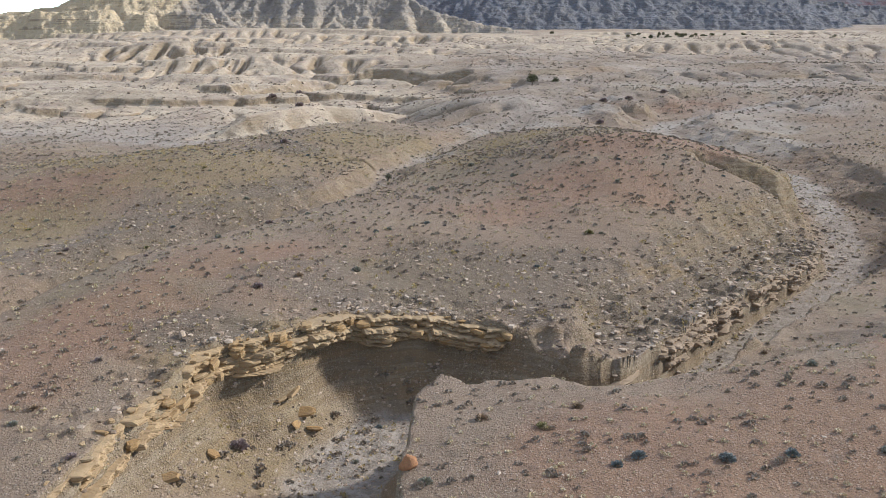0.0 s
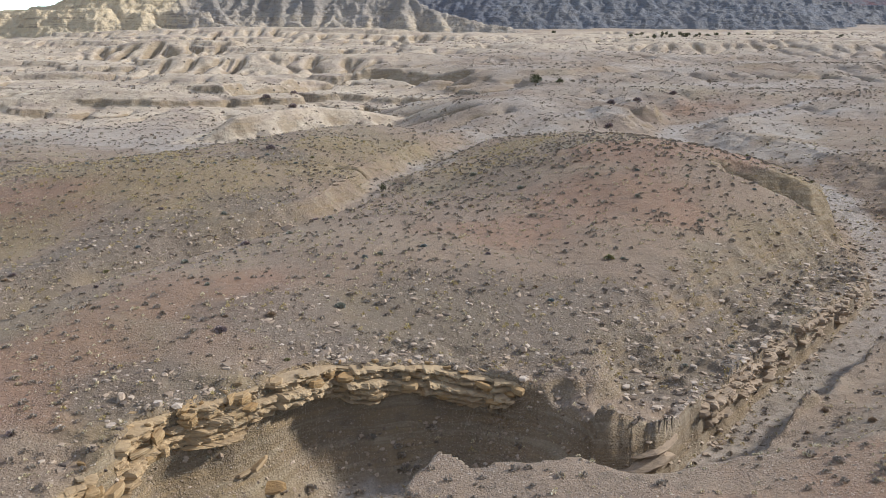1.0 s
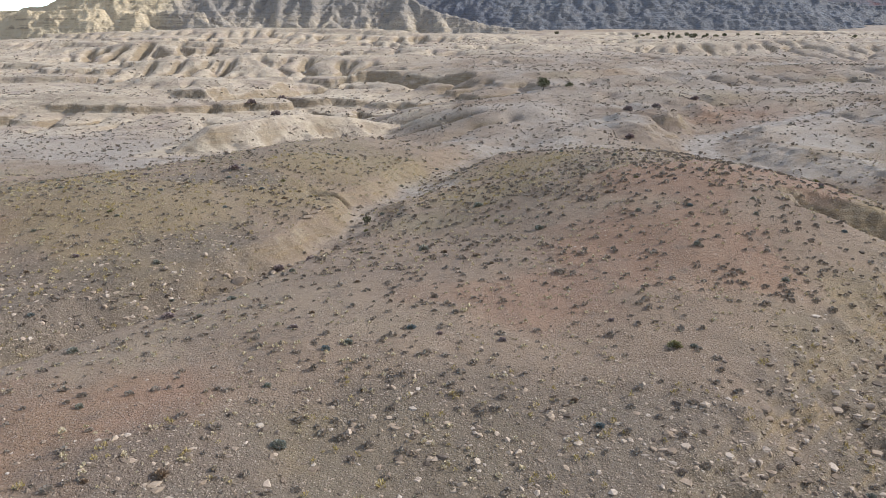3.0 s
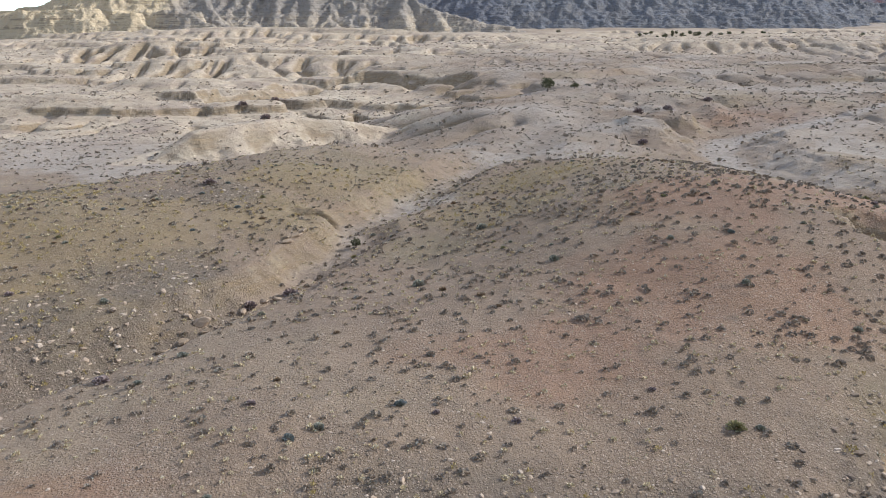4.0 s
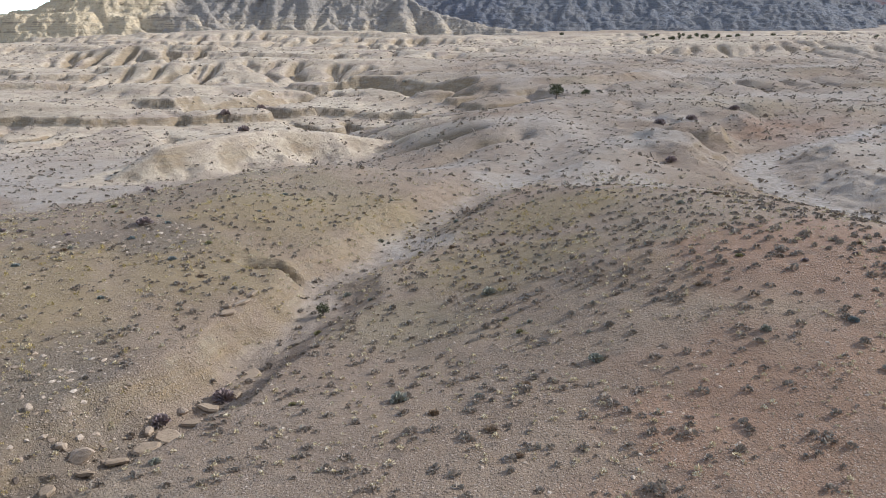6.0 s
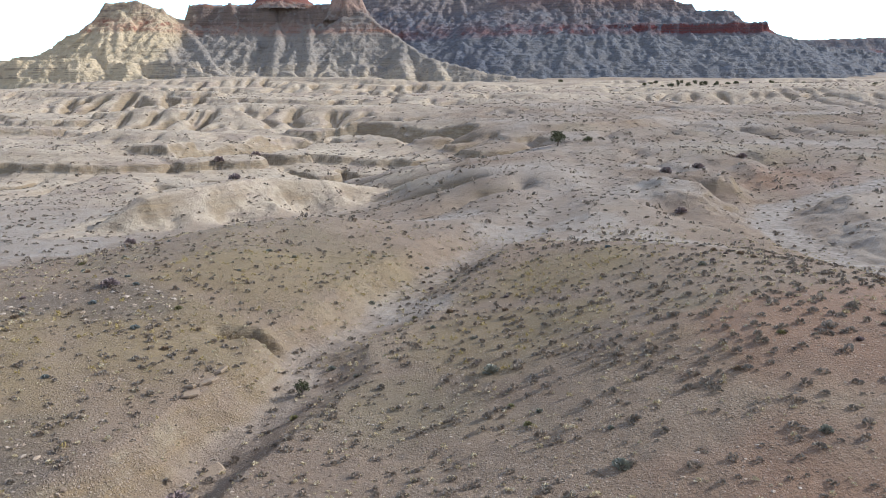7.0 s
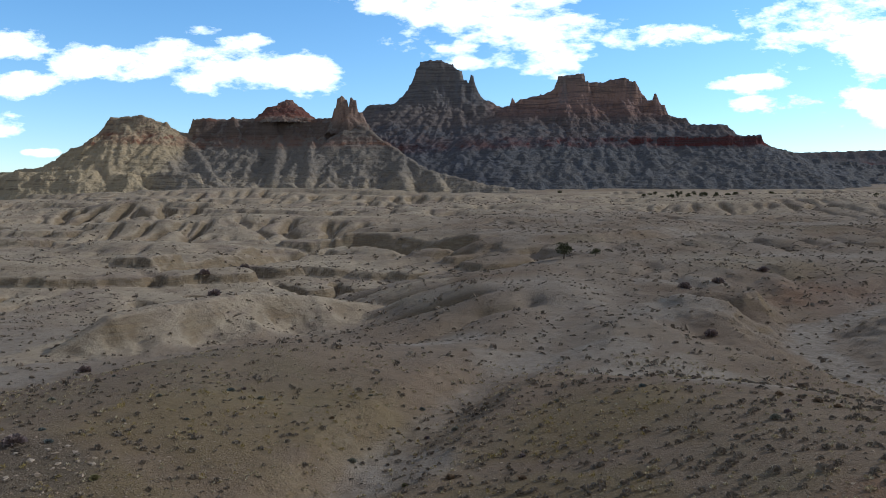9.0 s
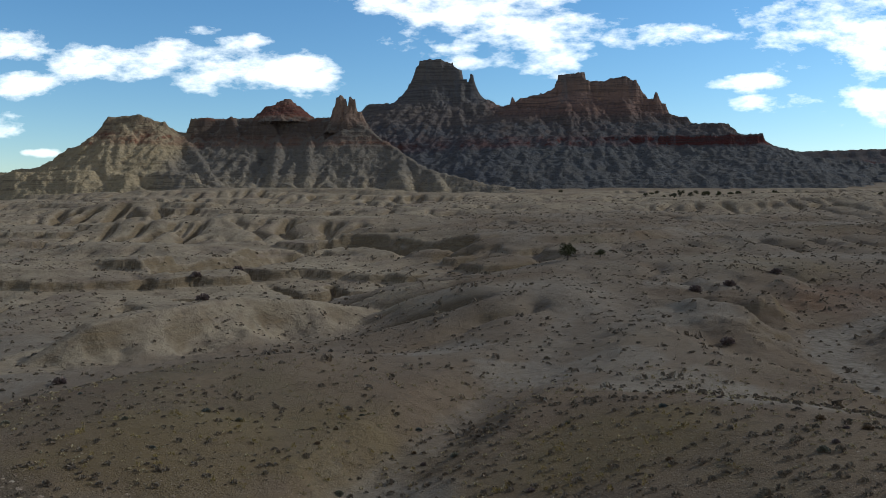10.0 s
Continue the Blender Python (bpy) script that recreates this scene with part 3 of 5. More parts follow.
def relief(x, y):
    """The worn grid, read smoothly between its points."""
    out = np.zeros(x.shape)
    here = (y > SOUTH_EDGE + 4) & (y < 822) & (np.abs(x) < 392)
    u, v = (x[here] - WEST_EDGE) / CELL, (y[here] - SOUTH_EDGE) / CELL
    iu, iv = np.floor(u).astype(int), np.floor(v).astype(int)
    fu, fv = u - iu, v - iv

    def weights(f):
        return ((-f + 2 * f ** 2 - f ** 3) / 2, (2 - 5 * f ** 2 + 3 * f ** 3) / 2, (f + 4 * f ** 2 - 3 * f ** 3) / 2, (f ** 3 - f ** 2) / 2)

    wu, wv = weights(fu), weights(fv)
    got = 0
    for a in range(4):
        for b in range(4):
            got = got + wv[a] * wu[b] * WORN[np.clip(iv + a - 1, 0, WORN.shape[0] - 1), np.clip(iu + b - 1, 0, WORN.shape[1] - 1)]
    out[here] = got + 0.7 * (ridged(x[here] + 0.5 * y[here], y[here] * 0.4, 7.5, 3, 27) - 0.62) * smooth(200, 240, y[here]) * smooth(-0.2, 0.3, fbm(x[here], y[here], 30, 2, 28))
    return out


def land(x, y):
    """Height of the ground, and masks: wash bed, badland."""
    h = plain(x, y) + hills(x, y)
    far = smooth(165, 235, y)
    west = smooth(0.06, -0.10, x / np.maximum(y, 60) + 0.06 * fbm(x, y, 60, 2, 71))
    # rolling ground and small rills
    h = h + 0.45 * fbm(x, y, 24, 3, 3) * smooth(20, 60, y) + 0.07 * fbm(x, y, 3.0, 3, 9)
    # eroded country beyond the hills
    h = h + relief(x, y)
    # hard beds stand out as treads and small cliffs
    here = (y > 205) & (y < 960)
    xs, ys_, g = x[here], y[here], h[here]
    step = 2.3 + 0.003 * ys_
    level = (g + 0.02 * xs + 1.6 * fbm(xs, ys_, 70, 3, 77) + 0.15 * fbm(xs, ys_, 11, 3, 78)) / step
    stepped = step * (benches(level, 1.0, 0.84, 0.92) - level)
    bedded = smooth(205, 245, ys_) * (0.3 + 0.55 * west[here]) * smooth(-0.35, 0.25, fbm(xs * 0.35, ys_, 48, 3, 79))
    made = g + bedded * stepped
    # thin beds between them
    level = (made + 0.03 * xs + 0.25 * fbm(xs, ys_, 9, 3, 74)) / 0.95
    made = made + 0.95 * 0.6 * smooth(205, 225, ys_) * west[here] * smooth(-0.3, 0.3, fbm(xs * 0.6, ys_, 26, 2, 73)) * (benches(level, 1.0, 0.62, 0.9) - level)
    h[here] = made
    bad = far * west * smooth(900, 720, y)
    foot = smooth(400, 540, y) * smooth(940, 800, y)
    # bare dune-like spur
    d, (top, wide) = along(x, y, SPUR)
    flank = np.clip(1 - np.abs(d) / wide, 0, 1)
    h = np.maximum(h, top * np.clip(1.12 * flank, 0, 1) ** 1.1 + (h * (1 - smooth(0, 0.6, flank)) + 1.0 * smooth(0, 0.6, flank)) + 3.6 * (ridged(x + 0.4 * y, y * 0.45, 12, 3, 81, 0.45) - 0.70) * smooth(0.02, 0.25, flank) * smooth(0.95, 0.5, flank) * (d < 0))
    h, w1 = carve(h, x, y, EAST_WASH, 1.1, 61, 0.75)
    h, w2 = carve(h, x, y, BACK_WASH, 0.35, 67, (0.85, 0.05 + 0.8 * smooth(92, 104, y)))
    h, _ = carve(h, x, y, SHOULDER, 0.5, 65, 1.0)
    h, _ = carve(h, x, y, APRON, 0.4, 63, 1.0)
    h, _ = carve(h, x, y, HOLLOW, 0.5, 68, 0.9)
    h, _ = carve(h, x, y, SCARP, 0.5, 66, (0.95, np.full(x.shape, 0.5)))
    for k, line in enumerate(SIDE_GULLIES):
        h, _ = carve(h, x, y, line, 0.8, 82 + k, 0.8 if k < 3 or k > 3 else 0.6)
    here = (x > -20) & (x < 52) & (y > 34) & (y < 98)
    xs, ys_, g = x[here], y[here], h[here]
    d1, _ = along(xs, ys_, SHOULDER)
    d2, (_, half, left, _) = along(xs, ys_, MAIN_WASH)
    brow = d2 - half - left
    ledgy = np.maximum(smooth(9, 4, d1) * smooth(-3, -1, d1) * smooth(8, 11, xs), smooth(5, 1, brow) * smooth(-0.5, 0.2, brow) * 0.8)
    stepped = 0.42 * benches((g + 0.35 * fbm(xs, ys_, 2.4, 3, 75) + 0.2 * fbm(xs, ys_, 9, 2, 76)) / 0.42, 1.0)
    h[here] = g + ledgy * 0.9 * (stepped - g - 0.1)
    h, w3 = carve(h, x, y, MAIN_WASH, 0.35, 64, 0.0)
    h, w4 = carve(h, x, y, CLEFT, 0.2, 69, 0.8)
    wash = np.maximum(np.maximum(w1, (0.1 + 0.4 * smooth(90, 104, y)) * w2), np.maximum(w3 * (0.7 + 0.3 * smooth(6, 1, x)), 0.5 * w4))
    return h, wash, np.clip(bad + foot + smooth(0.02, 0.3, flank), 0, 1)


def sheet(name, x, y, z, material, smoothed=True, above=None, **masks):
    """A mesh from arrays of points in rows and columns."""
    rows, cols = x.shape
    me = bpy.data.meshes.new(name)
    n = np.arange(rows * cols).reshape(rows, cols)
    quads = np.stack([n[:-1, :-1], n[:-1, 1:], n[1:, 1:], n[1:, :-1]], -1).reshape(-1, 4)
    if above is not None:
        quads = quads[(z.ravel()[quads] > above).all(1)]
    me.vertices.add(rows * cols)
    me.vertices.foreach_set("co", np.stack([x, y, z], -1).astype(np.float32).ravel())
    me.loops.add(quads.size)
    me.loops.foreach_set("vertex_index", quads.ravel().astype(np.int32))
    me.polygons.add(len(quads))
    me.polygons.foreach_set("loop_start", np.arange(0, quads.size, 4, dtype=np.int32))
    me.polygons.foreach_set("use_smooth", np.full(len(quads), smoothed))
    for key, values in masks.items():
        a = me.attributes.new(key, "FLOAT", "POINT")
        a.data.foreach_set("value", values.astype(np.float32).ravel())
    me.update(calc_edges=True)
    me.materials.append(material)
    return new(name, me)


# ---- ground: one sheet to the horizon, fine near the flight line ----
ys = [-2500, -900, -350, -140, -60, -25, -8, 4, 12]
v = 17.0
while v < 4600:
    ys.append(v)
    v += 0.25 if v < 128 else (0.0045 * v - 0.32 if v < 1000 else 0.05 * v)
ys = np.array(ys)
us = np.linspace(-1, 1, 600)
outer = 1 + np.array([0.01, 0.025, 0.06, 0.12, 0.22, 0.4, 0.65, 1.0])
us = np.concatenate([-outer[::-1], us, outer])
half = np.maximum(0.63 * ys + 16, 30)
gx = np.clip(us, -1, 1)[None, :] * half[:, None] + np.sign(us) * np.maximum(np.abs(us) - 1, 0) * np.maximum(4500 - half, 900)[:, None]
gy = np.repeat(ys[:, None], len(us), 1)
gz, gwash, gbad = land(gx, gy)
tagged(sheet("ground", gx, gy, gz, GROUND, wash=gwash, badland=gbad, red=patches(gx, gy, RED_SOIL, 91), ochre=patches(gx, gy, OCHRE_SOIL, 93), pale=np.maximum(patches(gx, gy, PALE_SOIL, 95), smooth(132, 175, gy) * np.clip(0.5 + 0.55 * fbm(gx, gy, 32, 5, 96, 0.6), 0, 0.95)), stony=patches(gx, gy, STONY_SHADED, 97)), "tan and reddish stony desert ground with washes", "ground", kind="structure")


# ---- mesas: crests that fall away by cliff and gullied slope, worn back along their beds ----
def crest_height(x, y, crests, seed, bed=7.0, ledgy=0.5):
    """Each crest: points (x, y, height), half-width of its top, height of its cliff, way in which the cliff leans, fall of the slope below, depth of its gullies, lowest height."""
    wx, wy = x + 5 * fbm(x, y, 42, 4, seed + 1), y + 5 * fbm(x, y, 42, 4, seed + 2)
    notch, grain = fbm(x, y, 13, 4, seed + 5), fbm(x, y, 4.5, 3, seed + 6)
    h = np.full(x.shape, -30.0)
    for k, (points, r, cliff, lean, fall, gully, low) in enumerate(crests):
        pts = np.array(points, float)
        top_z = pts[:, 2].max() + 8
        reach = r + lean * cliff + (top_z - max(low, 10)) / fall * 1.35 + 25
        here = (x > pts[:, 0].min() - reach) & (x < pts[:, 0].max() + reach) & (y > pts[:, 1].min() - reach) & (y < pts[:, 1].max() + reach)
        if not here.any():
            continue
        px, py, n, g = wx[here], wy[here], notch[here], grain[here]
        small = min(1.0, r / 8 + 0.15)
        d, (z,) = along(px * small + x[here] * (1 - small), py * small + y[here] * (1 - small), pts)
        d = np.abs(d) - r - min(0.5 * r, 3.0) * n - 0.5 * g
        out = np.maximum(d, 0)
        foot = lean * cliff
        below = np.maximum(out - foot, 0)
        # ribs between gullies run down the slope and widen towards its foot
        away = np.arctan2(py - pts[:, 1].mean(), px - pts[:, 0].mean()) * 60 + 0.8 * (px - py * 0.3)
        rib = ridged(away + 0.10 * below, below * 0.11 + 40.0 * k, 27, 4, seed + 9 + k, 0.5) - 0.66
        drop = cliff * np.clip(out / max(foot, 0.5), 0, 1) ** 0.8 + fall * (below - 0.12 * np.minimum(below, 90) ** 2 / 90)
        v = z + 1.6 * n * min(1, r / 5) + 0.5 * g - drop + gully * 2.2 * rib * smooth(2, 38, below) * smooth(240, 90, below)
        # flutes down the cliff
        v = v + 1.4 * ridged(px, py, 7, 3, seed + 40) * smooth(0, 3, out) * smooth(foot + 14, foot, out) * (cliff > 5)
        h[here] = np.maximum(h[here], np.where(v > low, v, -30))
    # hard beds stand out as ledges
    level = (h + 1.6 * notch + 2.5 * fbm(x, y, 90, 2, seed + 50)) / bed
    strength = ledgy * smooth(0.1, 0.7, fbm(x, y, 50, 2, seed + 60) + 0.5)
    worn = h + bed * strength * (benches(level, 1.0, 0.55, 0.9) - level)
    return np.where(h > -29, worn + 0.3 * grain, h)


def mesa(name, label, box, size, material, seed, slopes, ledgy=0.45, **crowns):
    """A table mountain: its slopes are one part, each crown that stands on them another."""
    x0, x1, y0, y1 = box
    x, y = np.meshgrid(np.arange(x0, x1, size), np.arange(y0, y1, size))
    hill = tagged(new(name), label, "mesa")
    hill.location = ((x0 + x1) / 2, (y0 + y1) / 2, 20)
    body = sheet("slope", x, y, crest_height(x, y, slopes, seed, 6.0, ledgy), material, above=-29)
    body.parent, body.location = hill, -hill.location
    for k, (kind, crests) in enumerate(crowns.items()):
        p = np.array([q for c in crests for q in c[0]])
        x, y = np.meshgrid(np.arange(p[:, 0].min() - 60, p[:, 0].max() + 60, 1.0), np.arange(p[:, 1].min() - 90, p[:, 1].max() + 30, 1.0))
        crown = sheet(kind.rstrip("_"), x, y, crest_height(x, y, crests, seed + 200 + 31 * k, 4.5, 0.5), material, above=-29)
        crown.parent, crown.location = hill, -hill.location
    return hill


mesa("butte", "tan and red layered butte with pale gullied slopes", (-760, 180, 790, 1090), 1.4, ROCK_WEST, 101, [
    # the peak with its long shoulder
    ([(-366, 962, 124), (-340, 962, 126), (-320, 964, 119)], 5, 9, 0.5, 0.86, 4, -30),
    ([(-320, 964, 118), (-300, 972, 108), (-284, 982, 106)], 3, 2, 1, 0.80, 4, -30),
    ([(-366, 960, 120), (-388, 954, 99), (-405, 948, 86), (-440, 938, 69)], 2, 1, 1, 0.78, 4, -30), ([(-440, 938, 68), (-505, 930, 60), (-640, 925, 46)], 6, 1, 1, 0.62, 3, -30),
    ([(-352, 955, 115), (-347, 930, 100), (-340, 905, 83), (-332, 880, 62)], 2, 1, 1, 0.95, 4, -30), ([(-322, 958, 112), (-306, 930, 92), (-290, 905, 74), (-272, 880, 52)], 2, 1, 1, 0.95, 4, -30),
    ([(-294, 968, 104), (-272, 940, 85), (-248, 908, 64), (-228, 882, 46)], 2, 1, 1, 0.95, 4, -30), ([(-384, 948, 96), (-382, 920, 80), (-380, 895, 64), (-372, 870, 52)], 2, 1, 1, 0.9, 4, -30),
    # flat benches at its foot, cut off in long triangles
    ([(-520, 868, 53), (-410, 856, 58), (-352, 850, 60)], 12, 3, 0.6, 0.95, 0.8, -30), ([(-350, 846, 58), (-328, 824, 38)], 2, 1, 1, 0.85, 0.5, -30),
    ([(-326, 862, 59), (-308, 850, 56)], 8, 4, 0.5, 1.0, 0.8, -30), ([(-307, 846, 54), (-282, 824, 37)], 2, 1, 1, 0.9, 0.5, -30),
    ([(-290, 866, 59), (-254, 852, 57)], 9, 4, 0.5, 1.0, 0.8, -30), ([(-252, 848, 55), (-212, 824, 37)], 2, 1, 1, 0.9, 0.5, -30), ([(-232, 868, 50), (-208, 848, 40)], 3, 2, 1, 0.9, 2, -30),
    # the table with its dark wall, and the cones of debris below it
    ([(-276, 995, 124), (-200, 998, 125), (-112, 995, 124)], 16, 24, 0.42, 0.74, 6, -30),
    ([(-186, 968, 101), (-181, 925, 77), (-178, 890, 52)], 2, 1, 1, 1.0, 3, -30), ([(-152, 966, 102), (-147, 925, 79), (-142, 888, 52)], 2, 1, 1, 1.0, 3, -30),
    ([(-200, 880, 48), (-192, 852, 40)], 4, 3, 0.8, 0.9, 2, -30), ([(-158, 872, 48), (-145, 850, 40)], 4, 3, 0.8, 0.9, 2, -30), ([(-118, 866, 47), (-104, 846, 40)], 4, 3, 0.8, 0.9, 2, -30),
    # the ridge that runs down from the pinnacles
    ([(-104, 980, 122), (-90, 970, 112), (-68, 955, 95), (-44, 936, 77), (-18, 915, 62), (34, 888, 47)], 3, 4, 0.6, 0.78, 7, -30),
    ([(-48, 932, 77), (-48, 900, 60), (-40, 868, 43)], 2, 1, 1, 0.95, 4, -30), ([(-12, 905, 60), (-4, 866, 42)], 2, 1, 1, 0.9, 4, -30), ([(20, 890, 48), (70, 872, 41)], 3, 1, 1, 0.6, 4, -30),
], cap=[([(-207, 1008, 141), (-171, 1008, 141)], 2, 3, 0.8, 0.95, 0.5, 119), ([(-193, 1008, 148), (-184, 1008, 148)], 3, 3, 0.8, 0.8, 0, 119)],
    spire=[([(-123, 985, 147), (-120, 985, 151), (-116, 985, 146)], 2.8, 16, 0.12, 2.2, 0, 104), ([(-125, 985, 136), (-108, 985, 132)], 4, 12, 0.3, 1.6, 0, 104)],
    spire_=[([(-107, 986, 148), (-104, 986, 145)], 2.0, 11, 0.15, 2.2, 0, 104), ([(-112, 986, 137), (-98, 986, 131)], 3.5, 12, 0.3, 1.6, 0, 104)])
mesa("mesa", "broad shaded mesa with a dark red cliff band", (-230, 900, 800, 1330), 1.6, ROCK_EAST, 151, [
    # dark red wall and the long slope of debris below it
    ([(362, 1010, 105), (280, 1016, 105), (200, 1022, 104), (60, 1036, 100), (0, 1046, 97), (-90, 1060, 96)], 5, 13, 0.3, 0.48, 2.2, -30),
    ([(362, 1012, 100), (392, 1024, 89), (430, 1040, 80)], 4, 4, 0.6, 0.5, 4, -30), ([(430, 1040, 79), (520, 1060, 72), (760, 1100, 66)], 8, 4, 0.6, 0.42, 4, -30),
    # upper slopes
    ([(338, 1060, 121), (306, 1074, 124)], 5, 6, 0.6, 0.60, 2, -30), ([(296, 1088, 133), (262, 1098, 140), (120, 1106, 147), (72, 1110, 148)], 7, 7, 0.6, 0.54, 4, -30), ([(60, 1100, 135), (0, 1100, 126), (-60, 1110, 124)], 6, 5, 0.6, 0.55, 5, -30),
    ([(76, 1150, 155), (40, 1150, 150), (10, 1130, 142)], 8, 6, 0.6, 0.5, 4, -30),
    # cone under the tower
    ([(-108, 1192, 164), (-56, 1192, 170)], 5, 9, 0.5, 0.55, 5, -30), ([(-46, 1190, 180), (34, 1190, 180)], 8, 5, 0.8, 0.62, 6, -30), ([(40, 1185, 172), (78, 1175, 158)], 4, 5, 0.6, 0.6, 5, -30),
], ledgy=0.25, summit=[
    ([(80, 1118, 152), (97, 1120, 161), (134, 1122, 172), (150, 1122, 186)], 7, 20, 0.22, 0.8, 1, 85),
    ([(150, 1122, 192), (170, 1122, 195)], 6, 26, 0.25, 1.0, 1, 85), ([(170, 1122, 184), (205, 1124, 183)], 7, 26, 0.2, 1.0, 1, 85),
    ([(204, 1122, 184), (224, 1122, 190), (243, 1122, 184), (254, 1122, 170), (262, 1122, 160)], 7, 28, 0.18, 1.0, 1, 85)],
    spire=[([(271, 1118, 171), (272, 1118, 168)], 1.2, 9, 0.25, 2.4, 0, 100), ([(266, 1118, 158), (282, 1118, 153)], 3, 10, 0.3, 1.2, 0, 100)],
    spire_=[([(85, 1112, 163), (86, 1112, 162)], 1.5, 9, 0.3, 1.6, 0, 110)],
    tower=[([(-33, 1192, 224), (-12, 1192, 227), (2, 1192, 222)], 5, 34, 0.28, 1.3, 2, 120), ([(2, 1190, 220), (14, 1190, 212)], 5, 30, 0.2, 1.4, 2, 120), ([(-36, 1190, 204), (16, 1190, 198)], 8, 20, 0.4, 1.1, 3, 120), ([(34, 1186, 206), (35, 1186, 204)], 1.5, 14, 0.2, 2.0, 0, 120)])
# its haze is only the blue-grey of the rock colour
mesa("plateau", "distant flat-topped plateau coloured haze-blue", (440, 1800, 1500, 1900), 6.0, ROCK_EAST, 171, [
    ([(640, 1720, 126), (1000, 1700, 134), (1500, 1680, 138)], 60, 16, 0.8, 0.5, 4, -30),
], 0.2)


# ---- small things: helpers ----
rng = np.random.default_rng(7)


def part(name, me, parent, material=None, label=""):
    ob = new(name, me)
    ob.parent = parent
    if material:
        me.materials.clear()
        me.materials.append(material)
    return tagged(ob, label) if label else ob


def mesh_from(name, verts, faces, material=None, smoothed=False):
    """A mesh from arrays of points and of triangles."""
    me = bpy.data.meshes.new(name)
    faces = np.asarray(faces, np.int32)
    me.vertices.add(len(verts))
    me.vertices.foreach_set("co", np.asarray(verts, np.float32).ravel())
    me.loops.add(faces.size)
    me.loops.foreach_set("vertex_index", faces.ravel())
    me.polygons.add(len(faces))
    me.polygons.foreach_set("loop_start", np.arange(0, faces.size, 3, dtype=np.int32))
    me.polygons.foreach_set("use_smooth", np.full(len(faces), smoothed))
    me.update(calc_edges=True)
    if material:
        me.materials.append(material)
    return me


def repeated(verts, faces, spots, turns, sizes, flats, tilt=0.0):
    """Copies of one small shape, joined: turned about z, leaned, scaled and set down."""
    n = len(spots)
    p = np.repeat(verts[None], n, 0) * np.stack([sizes, sizes * rng.uniform(0.6, 1.0, n), sizes * flats], -1)[:, None, :]
    if tilt:
        a = rng.normal(0, tilt, n)[:, None]
        p = np.stack([p[..., 0], p[..., 1] * np.cos(a) - p[..., 2] * np.sin(a), p[..., 1] * np.sin(a) + p[..., 2] * np.cos(a)], -1)
    c, s = np.cos(turns)[:, None], np.sin(turns)[:, None]
    q = np.stack([p[..., 0] * c - p[..., 1] * s, p[..., 0] * s + p[..., 1] * c, p[..., 2]], -1) + spots[:, None, :]
    f = faces[None] + (np.arange(n) * len(verts))[:, None, None]
    return q.reshape(-1, 3), f.reshape(-1, 3)


def scattered(count, y0, y1, spread=0.60, margin=14, power=1.0):
    """Spots on the ground in a widening strip along the flight line."""
    y = y0 + (y1 - y0) * rng.random(count) ** power
    x = (rng.random(count) * 2 - 1) * (spread * y + margin)
    keep = rng.random(count) < (spread * y + margin) / (spread * y1 + margin) if power == 1.0 else np.ones(count, bool)
    return x[keep], y[keep]


def grounded(x, y, sink=0.0):
    return np.stack([x, y, land(x, y)[0] - sink], -1)


def slope_at(x, y):
    e = 0.35
    a, b, c = land(x, y)[0], land(x + e, y)[0], land(x, y + e)[0]
    return np.hypot(b - a, c - a) / e


def island_material(name, rough, *stops, fine=9.0, dark=0.35):
    m = Nodes(name, rough, 0.15)
    pick = m.add("ShaderNodeNewGeometry").outputs["Random Per Island"]
    color = m.ramp(pick, *stops)
    color = m.mix(m.math("MULTIPLY", m.span(m.noise(fine, 5, 0.65), 0.45, 0.7), dark), color, tuple(0.45 * c for c in stops[0][1]))
    return m.done(color, m.noise(fine * 1.5, 5, 0.65), 0.03, 0.7)


STONE = island_material("loose_stone", 0.9, (0.0, (0.13, 0.105, 0.085)), (0.25, (0.27, 0.21, 0.155)), (0.55, (0.40, 0.32, 0.24)), (0.8, (0.45, 0.37, 0.29)), (1.0, (0.49, 0.42, 0.345)))
SCRUB = island_material("dark_scrub", 0.9, (0.0, (0.20, 0.18, 0.15)), (0.3, (0.31, 0.25, 0.20)), (0.55, (0.27, 0.26, 0.22)), (0.8, (0.38, 0.31, 0.25)), (1.0, (0.48, 0.41, 0.33)))
STRAW = island_material("dry_grass", 0.9, (0.0, (0.42, 0.35, 0.22)), (0.4, (0.56, 0.47, 0.30)), (0.75, (0.64, 0.56, 0.39)), (1.0, (0.70, 0.65, 0.53)))


def sandstone():
    m = Nodes("sandstone", 0.92, 0.15)
    pick = m.add("ShaderNodeObjectInfo").outputs["Random"]
    tone = m.ramp(pick, (0.0, (0.34, 0.215, 0.095)), (0.35, (0.41, 0.28, 0.14)), (0.7, (0.45, 0.32, 0.175)), (1.0, (0.39, 0.30, 0.19)))
    layer = m.noise(4.0, 4, 0.7, m.stretch(0.15, 0.15, 2.4))
    tone = m.mix(m.math("MULTIPLY", m.span(layer, 0.42, 0.62), 0.45), tone, (0.20, 0.145, 0.09))
    tone = m.mix(m.math("MULTIPLY", m.span(m.noise(0.8, 5, 0.6), 0.5, 0.7), 0.4), tone, (0.42, 0.33, 0.20))
    return m.done(tone, m.math("ADD", m.noise(9, 6, 0.65), layer), 0.08, 0.8)


SANDSTONE = sandstone()


